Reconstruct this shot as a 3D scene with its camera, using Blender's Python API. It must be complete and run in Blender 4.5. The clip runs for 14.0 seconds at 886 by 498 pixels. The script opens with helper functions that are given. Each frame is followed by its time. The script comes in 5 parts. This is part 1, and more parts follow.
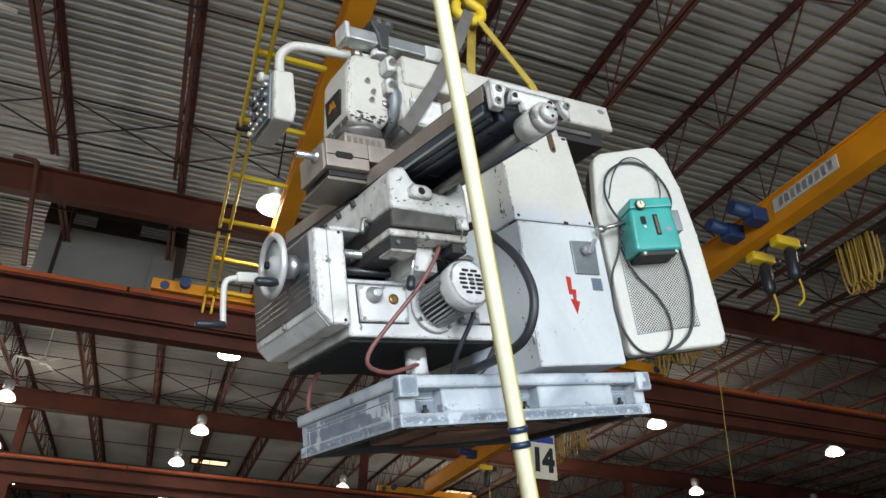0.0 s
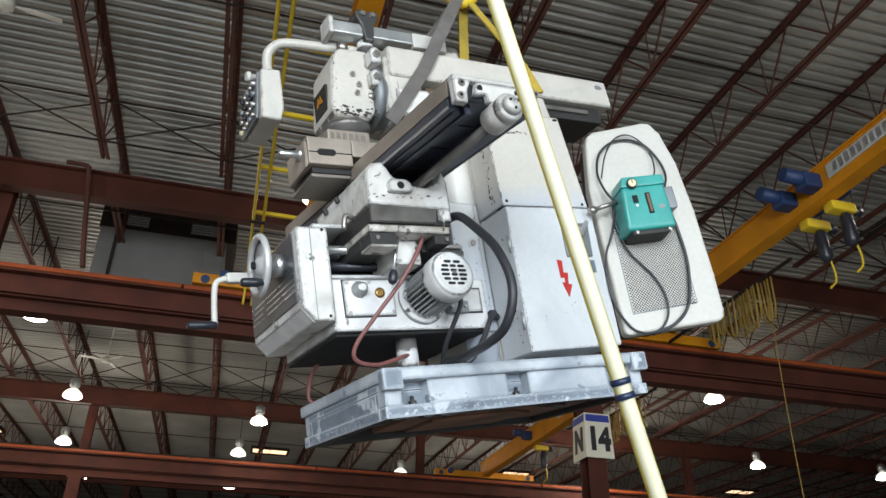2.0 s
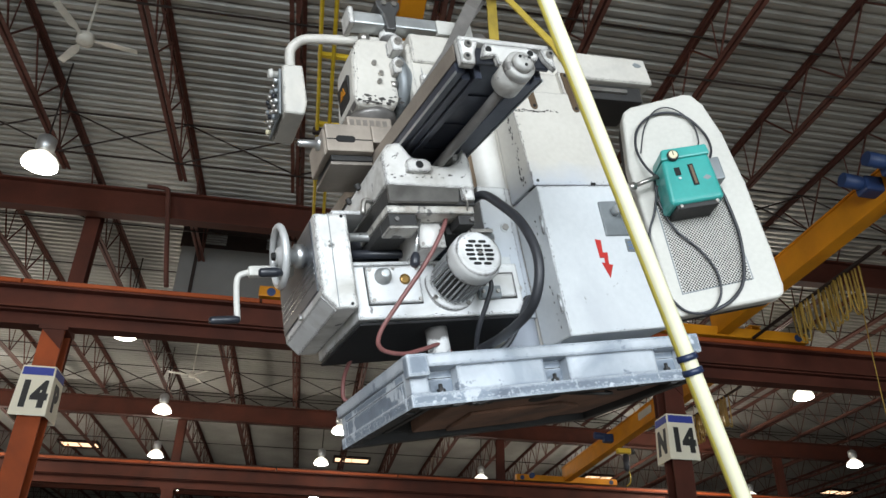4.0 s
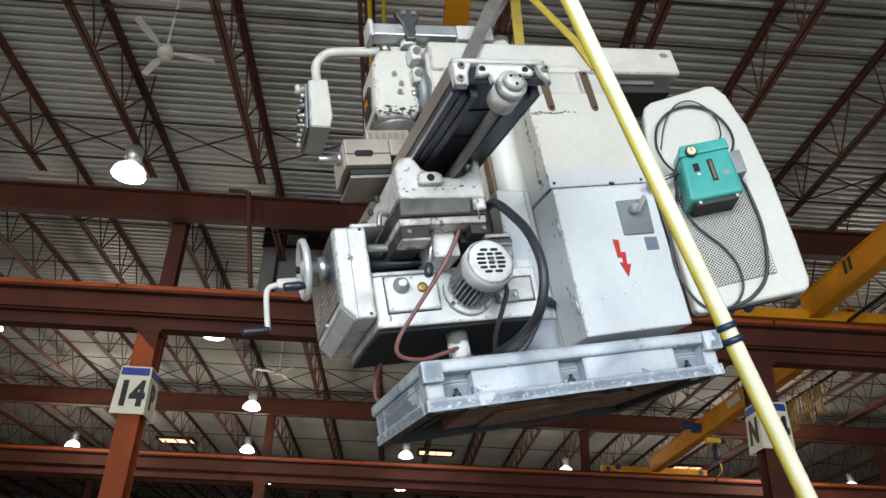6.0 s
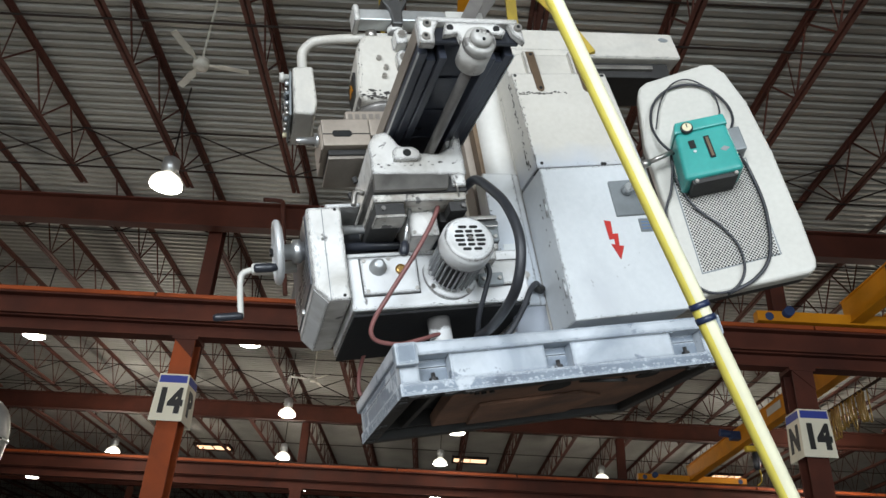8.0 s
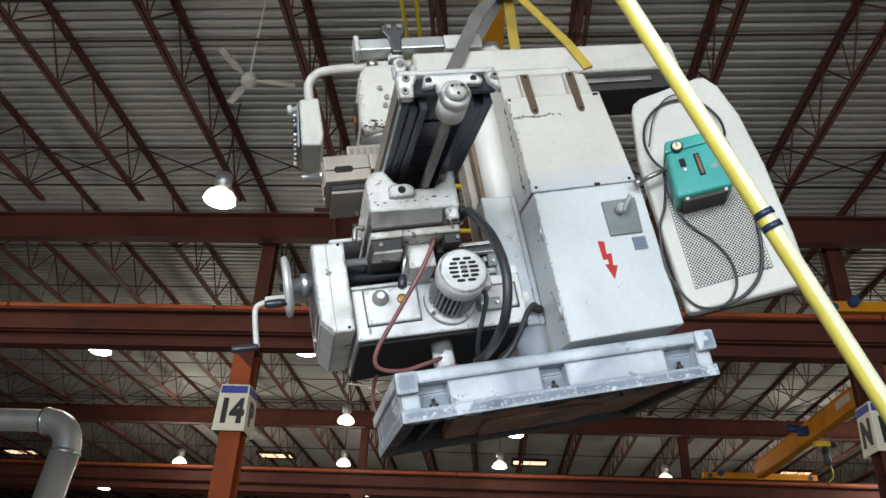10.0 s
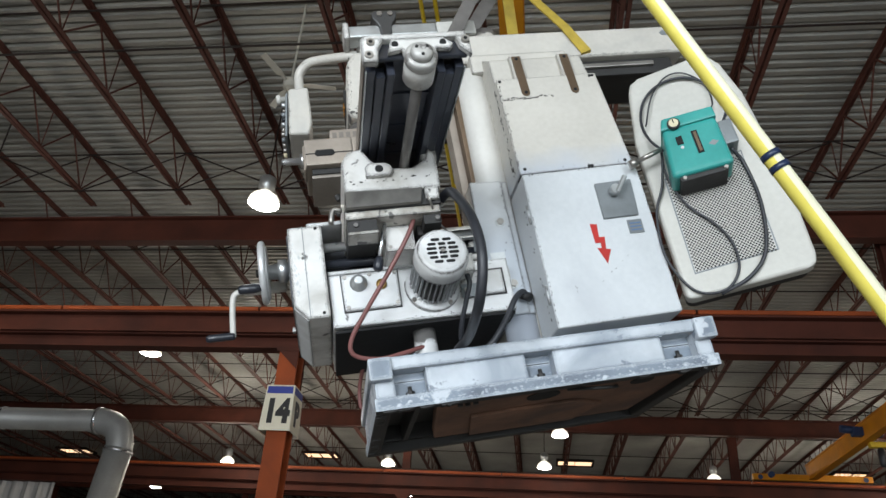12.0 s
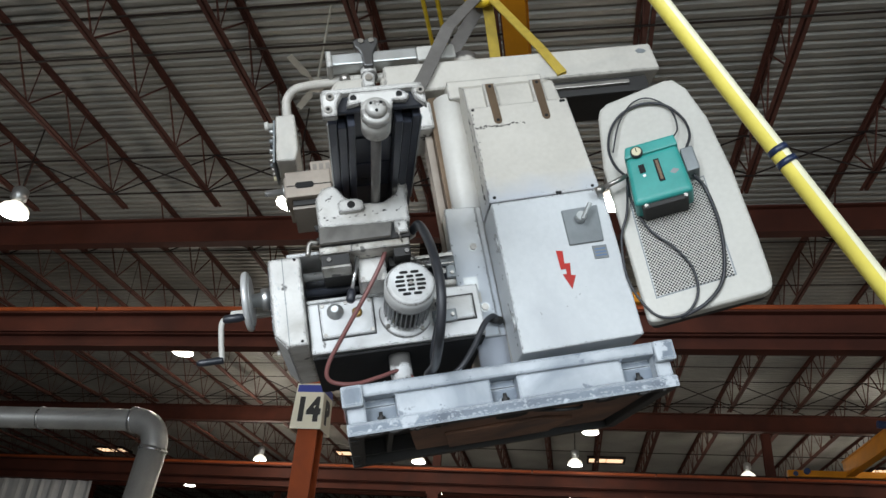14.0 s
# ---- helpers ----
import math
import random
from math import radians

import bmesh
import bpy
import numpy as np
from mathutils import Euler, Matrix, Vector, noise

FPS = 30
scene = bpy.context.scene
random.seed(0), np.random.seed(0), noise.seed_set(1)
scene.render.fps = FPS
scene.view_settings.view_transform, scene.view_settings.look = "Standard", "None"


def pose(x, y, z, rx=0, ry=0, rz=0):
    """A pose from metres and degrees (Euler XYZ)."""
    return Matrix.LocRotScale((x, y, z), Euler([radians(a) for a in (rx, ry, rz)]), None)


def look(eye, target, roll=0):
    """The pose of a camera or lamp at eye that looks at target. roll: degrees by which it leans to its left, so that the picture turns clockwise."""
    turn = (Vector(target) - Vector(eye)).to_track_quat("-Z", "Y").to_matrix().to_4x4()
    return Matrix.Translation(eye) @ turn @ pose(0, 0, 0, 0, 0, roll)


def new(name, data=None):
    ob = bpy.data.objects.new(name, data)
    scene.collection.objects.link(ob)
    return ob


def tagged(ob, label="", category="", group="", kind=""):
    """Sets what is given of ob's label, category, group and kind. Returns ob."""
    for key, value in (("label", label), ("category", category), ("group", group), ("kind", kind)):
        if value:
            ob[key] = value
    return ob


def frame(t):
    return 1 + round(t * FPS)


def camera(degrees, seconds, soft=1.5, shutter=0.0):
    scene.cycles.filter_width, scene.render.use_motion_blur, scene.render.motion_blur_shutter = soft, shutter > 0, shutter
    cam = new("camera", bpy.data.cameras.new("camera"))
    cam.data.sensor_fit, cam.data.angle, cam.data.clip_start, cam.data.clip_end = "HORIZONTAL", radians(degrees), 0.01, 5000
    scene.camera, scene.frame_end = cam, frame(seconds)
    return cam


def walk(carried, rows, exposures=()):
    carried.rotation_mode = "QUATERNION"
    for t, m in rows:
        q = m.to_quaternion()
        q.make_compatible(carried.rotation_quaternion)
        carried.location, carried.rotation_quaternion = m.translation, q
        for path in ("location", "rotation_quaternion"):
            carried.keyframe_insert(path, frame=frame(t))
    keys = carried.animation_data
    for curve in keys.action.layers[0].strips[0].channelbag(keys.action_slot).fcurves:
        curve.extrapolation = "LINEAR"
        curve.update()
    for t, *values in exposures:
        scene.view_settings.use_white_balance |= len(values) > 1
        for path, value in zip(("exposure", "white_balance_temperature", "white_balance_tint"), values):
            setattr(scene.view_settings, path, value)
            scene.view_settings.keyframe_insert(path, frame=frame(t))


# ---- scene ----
cam = camera(60.2, 14.0)
EYE = Vector((0.0, 0.0, 1.65))
# seconds, yaw to the left, pitch up, roll, in degrees: the camera stands and pans
PATH = [
    (0, -18.98, 29.98, 1.82),
    (0.5, -18.41, 29.63, 1.47),
    (1, -17.43, 29.31, 1.42),
    (1.5, -16.25, 29.03, 1.18),
    (2, -15.08, 28.70, 0.96),
    (2.5, -13.33, 28.77, 1.28),
    (3, -12.43, 29.30, 1.06),
    (5.5, -3.45, 28.36, 2.02),
    (6, -2.61, 28.32, 2.13),
    (6.5, -1.43, 28.29, 2.47),
    (7, -0.81, 28.51, 2.64),
    (7.5, -0.34, 28.62, 2.85),
    (8, 0.20, 28.73, 3.01),
    (10.5, 5.55, 28.76, 2.79),
    (11, 6.36, 28.63, 3.04),
    (11.5, 7.25, 28.62, 3.41),
    (12, 8.09, 28.62, 3.77),
    (12.5, 8.88, 28.65, 4.16),
    (13, 9.61, 28.60, 4.34),
    (13.5, 10.30, 28.45, 4.41),
    (14, 10.41, 28.31, 4.12),
]


def aimed(yaw, pitch, roll):
    a, b = radians(yaw), radians(pitch)
    way = Vector((-math.sin(a) * math.cos(b), math.cos(a) * math.cos(b), math.sin(b)))
    return look(EYE, EYE + way * 2, roll)


walk(cam, [(t, aimed(yaw, pitch, roll)) for t, yaw, pitch, roll in PATH],
     exposures=[(0.0, 0.06), (3.0, 0.12), (5.5, 0.10), (8.0, -0.04), (11.0, -0.07), (14.0, -0.30)])

# ---- world and light ----
world = bpy.data.worlds.new("world")
scene.world = world
world.use_nodes = True
wn = world.node_tree
sky = wn.nodes.new("ShaderNodeTexSky")
sky.sky_type, sky.sun_disc = "NISHITA", False
sky.sun_elevation, sky.sun_rotation = radians(38), radians(200)
wn.links.new(sky.outputs[0], wn.nodes["Background"].inputs[0])
wn.nodes["Background"].inputs[1].default_value = 0.12


def area_lamp(name, m, sx, sy, watts, colour):
    data = bpy.data.lights.new(name, "AREA")
    data.shape, data.size, data.size_y, data.energy, data.color = "RECTANGLE", sx, sy, watts, colour
    ob = new(name, data)
    ob.matrix_world = m
    return ob


# daylight through the two open dock doors behind the camera
area_lamp("door_daylight", look((-3.4, -9.2, 2.9), (0.2, 2.0, 2.3)), 5.0, 4.6, 1420, (0.86, 0.93, 1.0))
area_lamp("door_daylight", look((4.6, -9.2, 2.9), (1.0, 2.0, 2.3)), 5.0, 4.6, 760, (0.84, 0.93, 1.0))
LAMP_Z = 7.2
LAMPS = [(-3.74, 8.55), (-8.08, 8.61), (0.63, 8.75), (-3.77, 14.2), (0.66, 14.34), (-8.1, 14.36), (10.42, 14.69), (15.7, 14.8), (-3.79, 19.05), (0.55, 19.9), (15.3, 19.95),
         (-4.66, 23.75), (-10.05, 24.2), (0.17, 23.5), (5.3, 24.5), (14.8, 24.8), (-4.73, 28.45), (-14.65, 28.8), (0.07, 28.55), (19.9, 20.0)]
# most of the light, with watts; spots not in LAMPS are added fill without fixture
LIT = [(-3.74, 8.55, 30), (-8.08, 8.61, 36), (0.63, 8.75, 28), (-3.77, 14.2, 50), (0.66, 14.34, 60), (-8.1, 14.36, 42), (10.42, 14.69, 190), (-3.79, 19.05, 115), (-4.66, 23.75, 130), (-10.05, 24.2, 200), (5.3, 24.5, 60),
       (10.5, 20.2, 190), (9.8, 25.0, 150), (-8.2, 19.6, 165), (0.55, 19.9, 52), (-3.8, 2.6, 20), (-8.2, 2.6, 75), (5.0, 2.6, 42), (0.6, -3.6, 34), (7.6, 6.0, 16)]
for lx, ly, watts in LIT:
    data = bpy.data.lights.new("high_bay_and_fill_light", "POINT")
    data.energy, data.color, data.shadow_soft_size = watts, (1.0, 0.91, 0.79), 0.2
    ob = new("high_bay_and_fill_light", data)
    ob.location = (lx, ly, LAMP_Z - 0.45)


# ---- materials ----
def material(name, colour, rough=0.5, metal=0.0, vary=0.25, scale=6.0, bump=0.15, grain=60.0, chips=None, chip_at=0.62, chip_scale=9.0, spread=0.0, speck=0.10, stain=None, stain_scale=2.2, stain_at=0.55, edge=0.0, edge_at=0.5, spec=0.5, over=None):
    """Paint, metal or the like: base colour that drifts at two scales, bump, and worn chips of another colour."""
    m = bpy.data.materials.new(name)
    m.use_nodes = True
    nt = m.node_tree
    N, Lk = nt.nodes, nt.links
    p = N["Principled BSDF"]
    tc = N.new("ShaderNodeTexCoord")
    n1 = N.new("ShaderNodeTexNoise")
    n1.inputs["Scale"].default_value, n1.inputs["Detail"].default_value = scale, 6
    n2 = N.new("ShaderNodeTexNoise")
    n2.inputs["Scale"].default_value, n2.inputs["Detail"].default_value = grain, 4
    Lk.new(tc.outputs["Object"], n1.inputs["Vector"])
    Lk.new(tc.outputs["Object"], n2.inputs["Vector"])
    ramp = N.new("ShaderNodeValToRGB")
    c = Vector(colour)
    ramp.color_ramp.elements[0].position, ramp.color_ramp.elements[1].position = 0.3, 0.72
    ramp.color_ramp.elements[0].color = (*(c * (1 - vary)), 1)
    ramp.color_ramp.elements[1].color = (*[min(1, v) for v in c * (1 + vary * 0.35)], 1)
    Lk.new(n1.outputs["Fac"], ramp.inputs[0])
    mix = N.new("ShaderNodeMix")
    mix.data_type, mix.blend_type = "RGBA", "OVERLAY"
    mix.inputs[0].default_value = speck
    Lk.new(ramp.outputs[0], mix.inputs[6])
    Lk.new(n2.outputs["Fac"], mix.inputs[7])
    last = mix.outputs[2]
    if spread:
        info = N.new("ShaderNodeObjectInfo")
        hsv = N.new("ShaderNodeHueSaturation")
        mr = N.new("ShaderNodeMapRange")
        mr.inputs[3].default_value, mr.inputs[4].default_value = 1 - spread, 1 + spread
        Lk.new(info.outputs["Random"], mr.inputs[0])
        Lk.new(mr.outputs[0], hsv.inputs["Value"])
        Lk.new(last, hsv.inputs["Color"])
        last = hsv.outputs[0]
    if stain:
        n4 = N.new("ShaderNodeTexNoise")
        n4.inputs["Scale"].default_value, n4.inputs["Detail"].default_value, n4.inputs["Distortion"].default_value = stain_scale, 5, 0.6
        Lk.new(tc.outputs["Object"], n4.inputs["Vector"])
        sr = N.new("ShaderNodeMapRange")
        sr.inputs[1].default_value, sr.inputs[2].default_value, sr.inputs[4].default_value = stain_at, stain_at + 0.25, 0.8
        Lk.new(n4.outputs["Fac"], sr.inputs[0])
        m4 = N.new("ShaderNodeMix")
        m4.data_type = "RGBA"
        m4.inputs[7].default_value = (*stain, 1)
        Lk.new(sr.outputs[0], m4.inputs[0])
        Lk.new(last, m4.inputs[6])
        last = m4.outputs[2]
    if over:                                                # drifting overspray of another paint, up to a height
        z0, z1, tone = over
        sx = N.new("ShaderNodeSeparateXYZ")
        Lk.new(tc.outputs["Object"], sx.inputs[0])
        n6 = N.new("ShaderNodeTexNoise")
        n6.inputs["Scale"].default_value, n6.inputs["Detail"].default_value = 7, 3
        Lk.new(tc.outputs["Object"], n6.inputs["Vector"])
        wob = N.new("ShaderNodeMath")
        wob.operation, wob.inputs[1].default_value = "MULTIPLY_ADD", 0.16
        Lk.new(n6.outputs["Fac"], wob.inputs[0])
        Lk.new(sx.outputs["Z"], wob.inputs[2])
        om = N.new("ShaderNodeMapRange")
        om.inputs[1].default_value, om.inputs[2].default_value = z0 + 0.08, z1 + 0.08
        om.inputs[3].default_value, om.inputs[4].default_value = 0.9, 0.0
        Lk.new(wob.outputs[0], om.inputs[0])
        m6 = N.new("ShaderNodeMix")
        m6.data_type = "RGBA"
        m6.inputs[7].default_value = (*tone, 1)
        Lk.new(om.outputs[0], m6.inputs[0])
        Lk.new(last, m6.inputs[6])
        last = m6.outputs[2]
    rr = N.new("ShaderNodeMapRange")
    rr.inputs[3].default_value, rr.inputs[4].default_value = max(0.05, rough - 0.12), min(1, rough + 0.15)
    Lk.new(n1.outputs["Fac"], rr.inputs[0])
    rough_out = rr.outputs[0]
    if chips:
        n3 = N.new("ShaderNodeTexNoise")
        n3.inputs["Scale"].default_value, n3.inputs["Detail"].default_value, n3.inputs["Roughness"].default_value = chip_scale, 8, 0.65
        Lk.new(tc.outputs["Object"], n3.inputs["Vector"])
        cr = N.new("ShaderNodeValToRGB")
        cr.color_ramp.elements[0].position, cr.color_ramp.elements[1].position = chip_at, chip_at + 0.025
        Lk.new(n3.outputs["Fac"], cr.inputs[0])
        m2 = N.new("ShaderNodeMix")
        m2.data_type = "RGBA"
        m2.inputs[7].default_value = (*chips, 1)
        worn = cr.outputs[0]
        if edge:                                            # paint knocked off along the cast edges
            bev, geo, dot = N.new("ShaderNodeBevel"), N.new("ShaderNodeNewGeometry"), N.new("ShaderNodeVectorMath")
            bev.samples = 4
            bev.inputs["Radius"].default_value = edge
            dot.operation = "DOT_PRODUCT"
            Lk.new(bev.outputs[0], dot.inputs[0])
            Lk.new(geo.outputs["True Normal"], dot.inputs[1])
            er = N.new("ShaderNodeMapRange")
            er.inputs[1].default_value, er.inputs[2].default_value, er.inputs[3].default_value, er.inputs[4].default_value = 0.90, 0.998, 0.40, 0.0
            Lk.new(dot.outputs["Value"], er.inputs[0])
            n5 = N.new("ShaderNodeTexNoise")
            n5.inputs["Scale"].default_value, n5.inputs["Detail"].default_value, n5.inputs["Roughness"].default_value = 26, 6, 0.7
            Lk.new(tc.outputs["Object"], n5.inputs["Vector"])
            ad = N.new("ShaderNodeMath")
            ad.operation = "ADD"
            Lk.new(er.outputs[0], ad.inputs[0])
            Lk.new(n5.outputs["Fac"], ad.inputs[1])
            e2 = N.new("ShaderNodeMapRange")
            e2.inputs[1].default_value, e2.inputs[2].default_value = edge_at + 0.24, edge_at + 0.28
            Lk.new(ad.outputs[0], e2.inputs[0])
            mx = N.new("ShaderNodeMath")
            mx.operation = "MAXIMUM"
            Lk.new(worn, mx.inputs[0])
            Lk.new(e2.outputs[0], mx.inputs[1])
            worn = mx.outputs[0]
        Lk.new(worn, m2.inputs[0])
        Lk.new(last, m2.inputs[6])
        last = m2.outputs[2]
    Lk.new(last, p.inputs["Base Color"])
    Lk.new(rough_out, p.inputs["Roughness"])
    p.inputs["Metallic"].default_value = metal
    p.inputs["Specular IOR Level"].default_value = spec
    if bump:
        b = N.new("ShaderNodeBump")
        b.inputs["Strength"].default_value, b.inputs["Distance"].default_value = bump, 0.004
        Lk.new(n2.outputs["Fac"], b.inputs["Height"])
        Lk.new(b.outputs[0], p.inputs["Normal"])
    return m


def glow(name, colour, strength):
    m = bpy.data.materials.new(name)
    m.use_nodes = True
    p = m.node_tree.nodes["Principled BSDF"]
    p.inputs["Base Color"].default_value = (*colour, 1)
    p.inputs["Emission Color"].default_value = (*colour, 1)
    p.inputs["Emission Strength"].default_value = strength
    return m


WHITE = material("machine_white", (0.57, 0.545, 0.49), 0.42, 0, 0.16, 4, 0.12, 60, chips=(0.14, 0.13, 0.12), chip_at=0.80, chip_scale=9, stain=(0.36, 0.36, 0.345), stain_scale=3.0, edge=0.012, edge_at=0.50)
WORN = material("worn_white", (0.72, 0.71, 0.68), 0.40, 0, 0.24, 7, 0.3, 50, chips=(0.11, 0.105, 0.10), chip_at=0.625, chip_scale=13, stain=(0.30, 0.28, 0.24), stain_scale=9, stain_at=0.47, edge=0.014, edge_at=0.42)
KNEE = material("knee_white", (0.73, 0.74, 0.74), 0.38, 0, 0.18, 5, 0.2, 50, chips=(0.13, 0.125, 0.12), chip_at=0.665, chip_scale=11, stain=(0.36, 0.345, 0.31), stain_scale=6, stain_at=0.48, edge=0.012, edge_at=0.44)
GREY = material("cabinet_grey", (0.58, 0.605, 0.62), 0.36, 0, 0.10, 3, 0.05, 70, chips=(0.2, 0.2, 0.2), chip_at=0.735, chip_scale=12, stain=(0.42, 0.44, 0.47), stain_scale=2.5, edge=0.009, edge_at=0.52)
BASE = material("base_blue_grey", (0.235, 0.28, 0.335), 0.5, 0, 0.35, 6, 0.35, 45, chips=(0.52, 0.56, 0.60), chip_at=0.575, chip_scale=9, stain=(0.085, 0.10, 0.13), stain_scale=6, stain_at=0.5, edge=0.016, edge_at=0.38)
BASE_LIGHT = material("base_pale_grey", (0.54, 0.58, 0.62), 0.44, 0, 0.25, 6, 0.3, 45, chips=(0.19, 0.22, 0.26), chip_at=0.625, chip_scale=12, stain=(0.25, 0.29, 0.34), stain_scale=5, stain_at=0.46, edge=0.016, edge_at=0.42)
FLAKE = material("worn_rim_flake", (0.42, 0.46, 0.51), 0.5, 0, 0.25, 9, 0.3, 45)
UNDER = material("rusty_underside", (0.235, 0.125, 0.080), 0.8, 0, 0.5, 5, 0.5, 40, stain=(0.05, 0.045, 0.045), stain_scale=4, stain_at=0.5)
# iron parts; also painted-in shade in the base hollow and under the vise
DARK = material("dark_iron_and_shade", (0.032, 0.031, 0.030), 0.62, 0.1, 0.4, 8, 0.3, 60)
BLACK = material("black_cover", (0.022, 0.025, 0.034), 0.33, 0, 0.4, 6, 0.1, 60)
OILY = material("oily_blue_black", (0.055, 0.062, 0.085), 0.30, 0.2, 0.4, 9, 0.15, 60)
BOSS = material("worn_boss_metal", (0.56, 0.55, 0.52), 0.42, 0.15, 0.35, 14, 0.3, 60, chips=(0.20, 0.19, 0.18), chip_at=0.57, chip_scale=26, stain=(0.30, 0.28, 0.25), stain_scale=14, stain_at=0.48)
# near-black that paints the shade below the knee
KNEE_SHADE = material("knee_shade_black", (0.012, 0.012, 0.013), 0.9, 0, 0.4, 8, 0.3, 60)
BRUSHED = material("brushed_steel_panel", (0.21, 0.22, 0.24), 0.36, 0.7, 0.55, 5, 0.08, 90, chips=(0.55, 0.56, 0.57), chip_at=0.70, chip_scale=6, stain=(0.10, 0.10, 0.11), stain_scale=4, stain_at=0.48)
DULL = material("dull_oily_steel", (0.20, 0.19, 0.18), 0.4, 0.6, 0.3, 9, 0.1, 90)
WHEEL = material("pale_cast_wheel", (0.62, 0.63, 0.63), 0.34, 0.35, 0.2, 9, 0.12, 90)
RUBBER = material("black_rubber", (0.03, 0.032, 0.038), 0.42, 0, 0.3, 9, 0.05, 60)
STEEL = material("bare_steel", (0.42, 0.40, 0.37), 0.34, 0.85, 0.25, 9, 0.08, 120)
BRIGHT = material("bright_steel", (0.62, 0.63, 0.63), 0.28, 0.9, 0.15, 9, 0.05, 120)
TABLE = material("table_steel", (0.27, 0.24, 0.21), 0.42, 0.6, 0.3, 5, 0.12, 90)
TAN = material("vise_iron", (0.36, 0.31, 0.26), 0.48, 0.35, 0.25, 7, 0.2, 80)
ALU = material("cast_aluminium", (0.55, 0.57, 0.57), 0.38, 0.75, 0.2, 8, 0.15, 90)
PANEL = material("scuffed_steel_panel", (0.12, 0.12, 0.12), 0.36, 0.6, 0.4, 4, 0.1, 90)
GREEN = material("green_enamel", (0.035, 0.31, 0.28), 0.3, 0, 0.18, 6, 0.1, 60, chips=(0.06, 0.12, 0.11), chip_at=0.72, chip_scale=16)
COVER = material("cover_white_oversprayed", (0.57, 0.545, 0.49), 0.42, 0, 0.12, 4, 0.1, 60, chips=(0.14, 0.13, 0.12), chip_at=0.80, chip_scale=9, stain=(0.46, 0.45, 0.42), stain_scale=2.4, edge=0.010, edge_at=0.50, over=(0.66, 0.78, (0.45, 0.49, 0.55)))
PILLAR = material("column_white", (0.66, 0.645, 0.60), 0.34, 0, 0.10, 5, 0.08, 60, stain=(0.50, 0.48, 0.44), stain_scale=3, over=(0.50, 0.82, (0.40, 0.44, 0.51)))
FLANK = material("flank_grey_white", (0.64, 0.64, 0.62), 0.4, 0, 0.2, 5, 0.2, 50, chips=(0.16, 0.155, 0.15), chip_at=0.69, chip_scale=10, stain=(0.36, 0.34, 0.30), stain_scale=6, stain_at=0.5, edge=0.010, edge_at=0.46, over=(0.50, 0.78, (0.46, 0.50, 0.55)))
GRIME = material("grimy_white", (0.62, 0.60, 0.55), 0.42, 0, 0.3, 9, 0.3, 50, chips=(0.10, 0.095, 0.09), chip_at=0.58, chip_scale=18, stain=(0.20, 0.17, 0.13), stain_scale=14, stain_at=0.40, edge=0.010, edge_at=0.40)
WIPER = material("oily_wiper_plate", (0.19, 0.18, 0.165), 0.34, 0.55, 0.5, 7, 0.12, 90, stain=(0.06, 0.055, 0.05), stain_scale=8, stain_at=0.5)
RED = material("red_paint", (0.42, 0.018, 0.012), 0.6, 0, 0.15, 8, 0.05)
HOSE = material("red_brown_hose", (0.215, 0.085, 0.078), 0.4, 0, 0.25, 9, 0.05)
PLATE = material("grey_plate", (0.22, 0.24, 0.25), 0.42, 0.3, 0.2, 9, 0.1)
BLUE = material("blue_label", (0.10, 0.17, 0.30), 0.4, 0, 0.1)
SLOT = material("brown_slot", (0.16, 0.11, 0.07), 0.45, 0.5, 0.2, 12, 0.1)
GUARD = material("guard_ivory", (0.53, 0.52, 0.475), 0.4, 0, 0.08, 3, 0.08, 60, chips=(0.25, 0.24, 0.22), chip_at=0.76, chip_scale=12)
HOLE = material("dark_hole", (0.012, 0.012, 0.012), 0.9, 0, 0.2)
BRASS = material("brass", (0.36, 0.22, 0.07), 0.35, 0.8, 0.2)
IVORY = material("ivory_dial", (0.68, 0.62, 0.42), 0.4, 0, 0.1)
STRAP_GREY = material("grey_webbing", (0.14, 0.13, 0.12), 0.8, 0, 0.25, 20, 0.5, 300)
STRAP_YELLOW = material("yellow_webbing", (0.46, 0.33, 0.045), 0.75, 0, 0.25, 20, 0.5, 300)
CRANE = material("crane_yellow", (0.66, 0.26, 0.008), 0.5, 0, 0.25, 1.6, 0.08, 50, spec=0.3, stain=(0.42, 0.15, 0.01), stain_scale=1.2)
FESTOON = material("dull_festoon_cable", (0.33, 0.21, 0.035), 0.6, 0, 0.3, 6, 0.1, 50)
LADDER = material("safety_yellow", (0.66, 0.46, 0.02), 0.45, 0, 0.15, 3, 0.08, 50)
MOTOR_BLUE = material("hoist_blue", (0.016, 0.042, 0.125), 0.5, 0, 0.3, 4, 0.1)
OXIDE = material("red_oxide_steel", (0.086, 0.024, 0.014), 0.7, 0, 0.4, 1.6, 0.12, 40, spread=0.12, spec=0.25, stain=(0.045, 0.014, 0.010), stain_scale=0.9)
OXIDE_ORANGE = material("orange_oxide_steel", (0.33, 0.066, 0.014), 0.62, 0, 0.3, 1.8, 0.12, 40, spec=0.3, stain=(0.16, 0.035, 0.012), stain_scale=1.4)
JOIST = material("joist_oxide", (0.105, 0.040, 0.029), 0.7, 0, 0.3, 2.0, 0.1, 40, spread=0.15, spec=0.25)
BRACE = material("dark_brace_steel", (0.030, 0.021, 0.018), 0.7, 0, 0.3, spec=0.2)
DECK = material("galvanised_deck", (0.34, 0.335, 0.305), 0.5, 0.25, 0.32, 0.7, 0.1, 14)
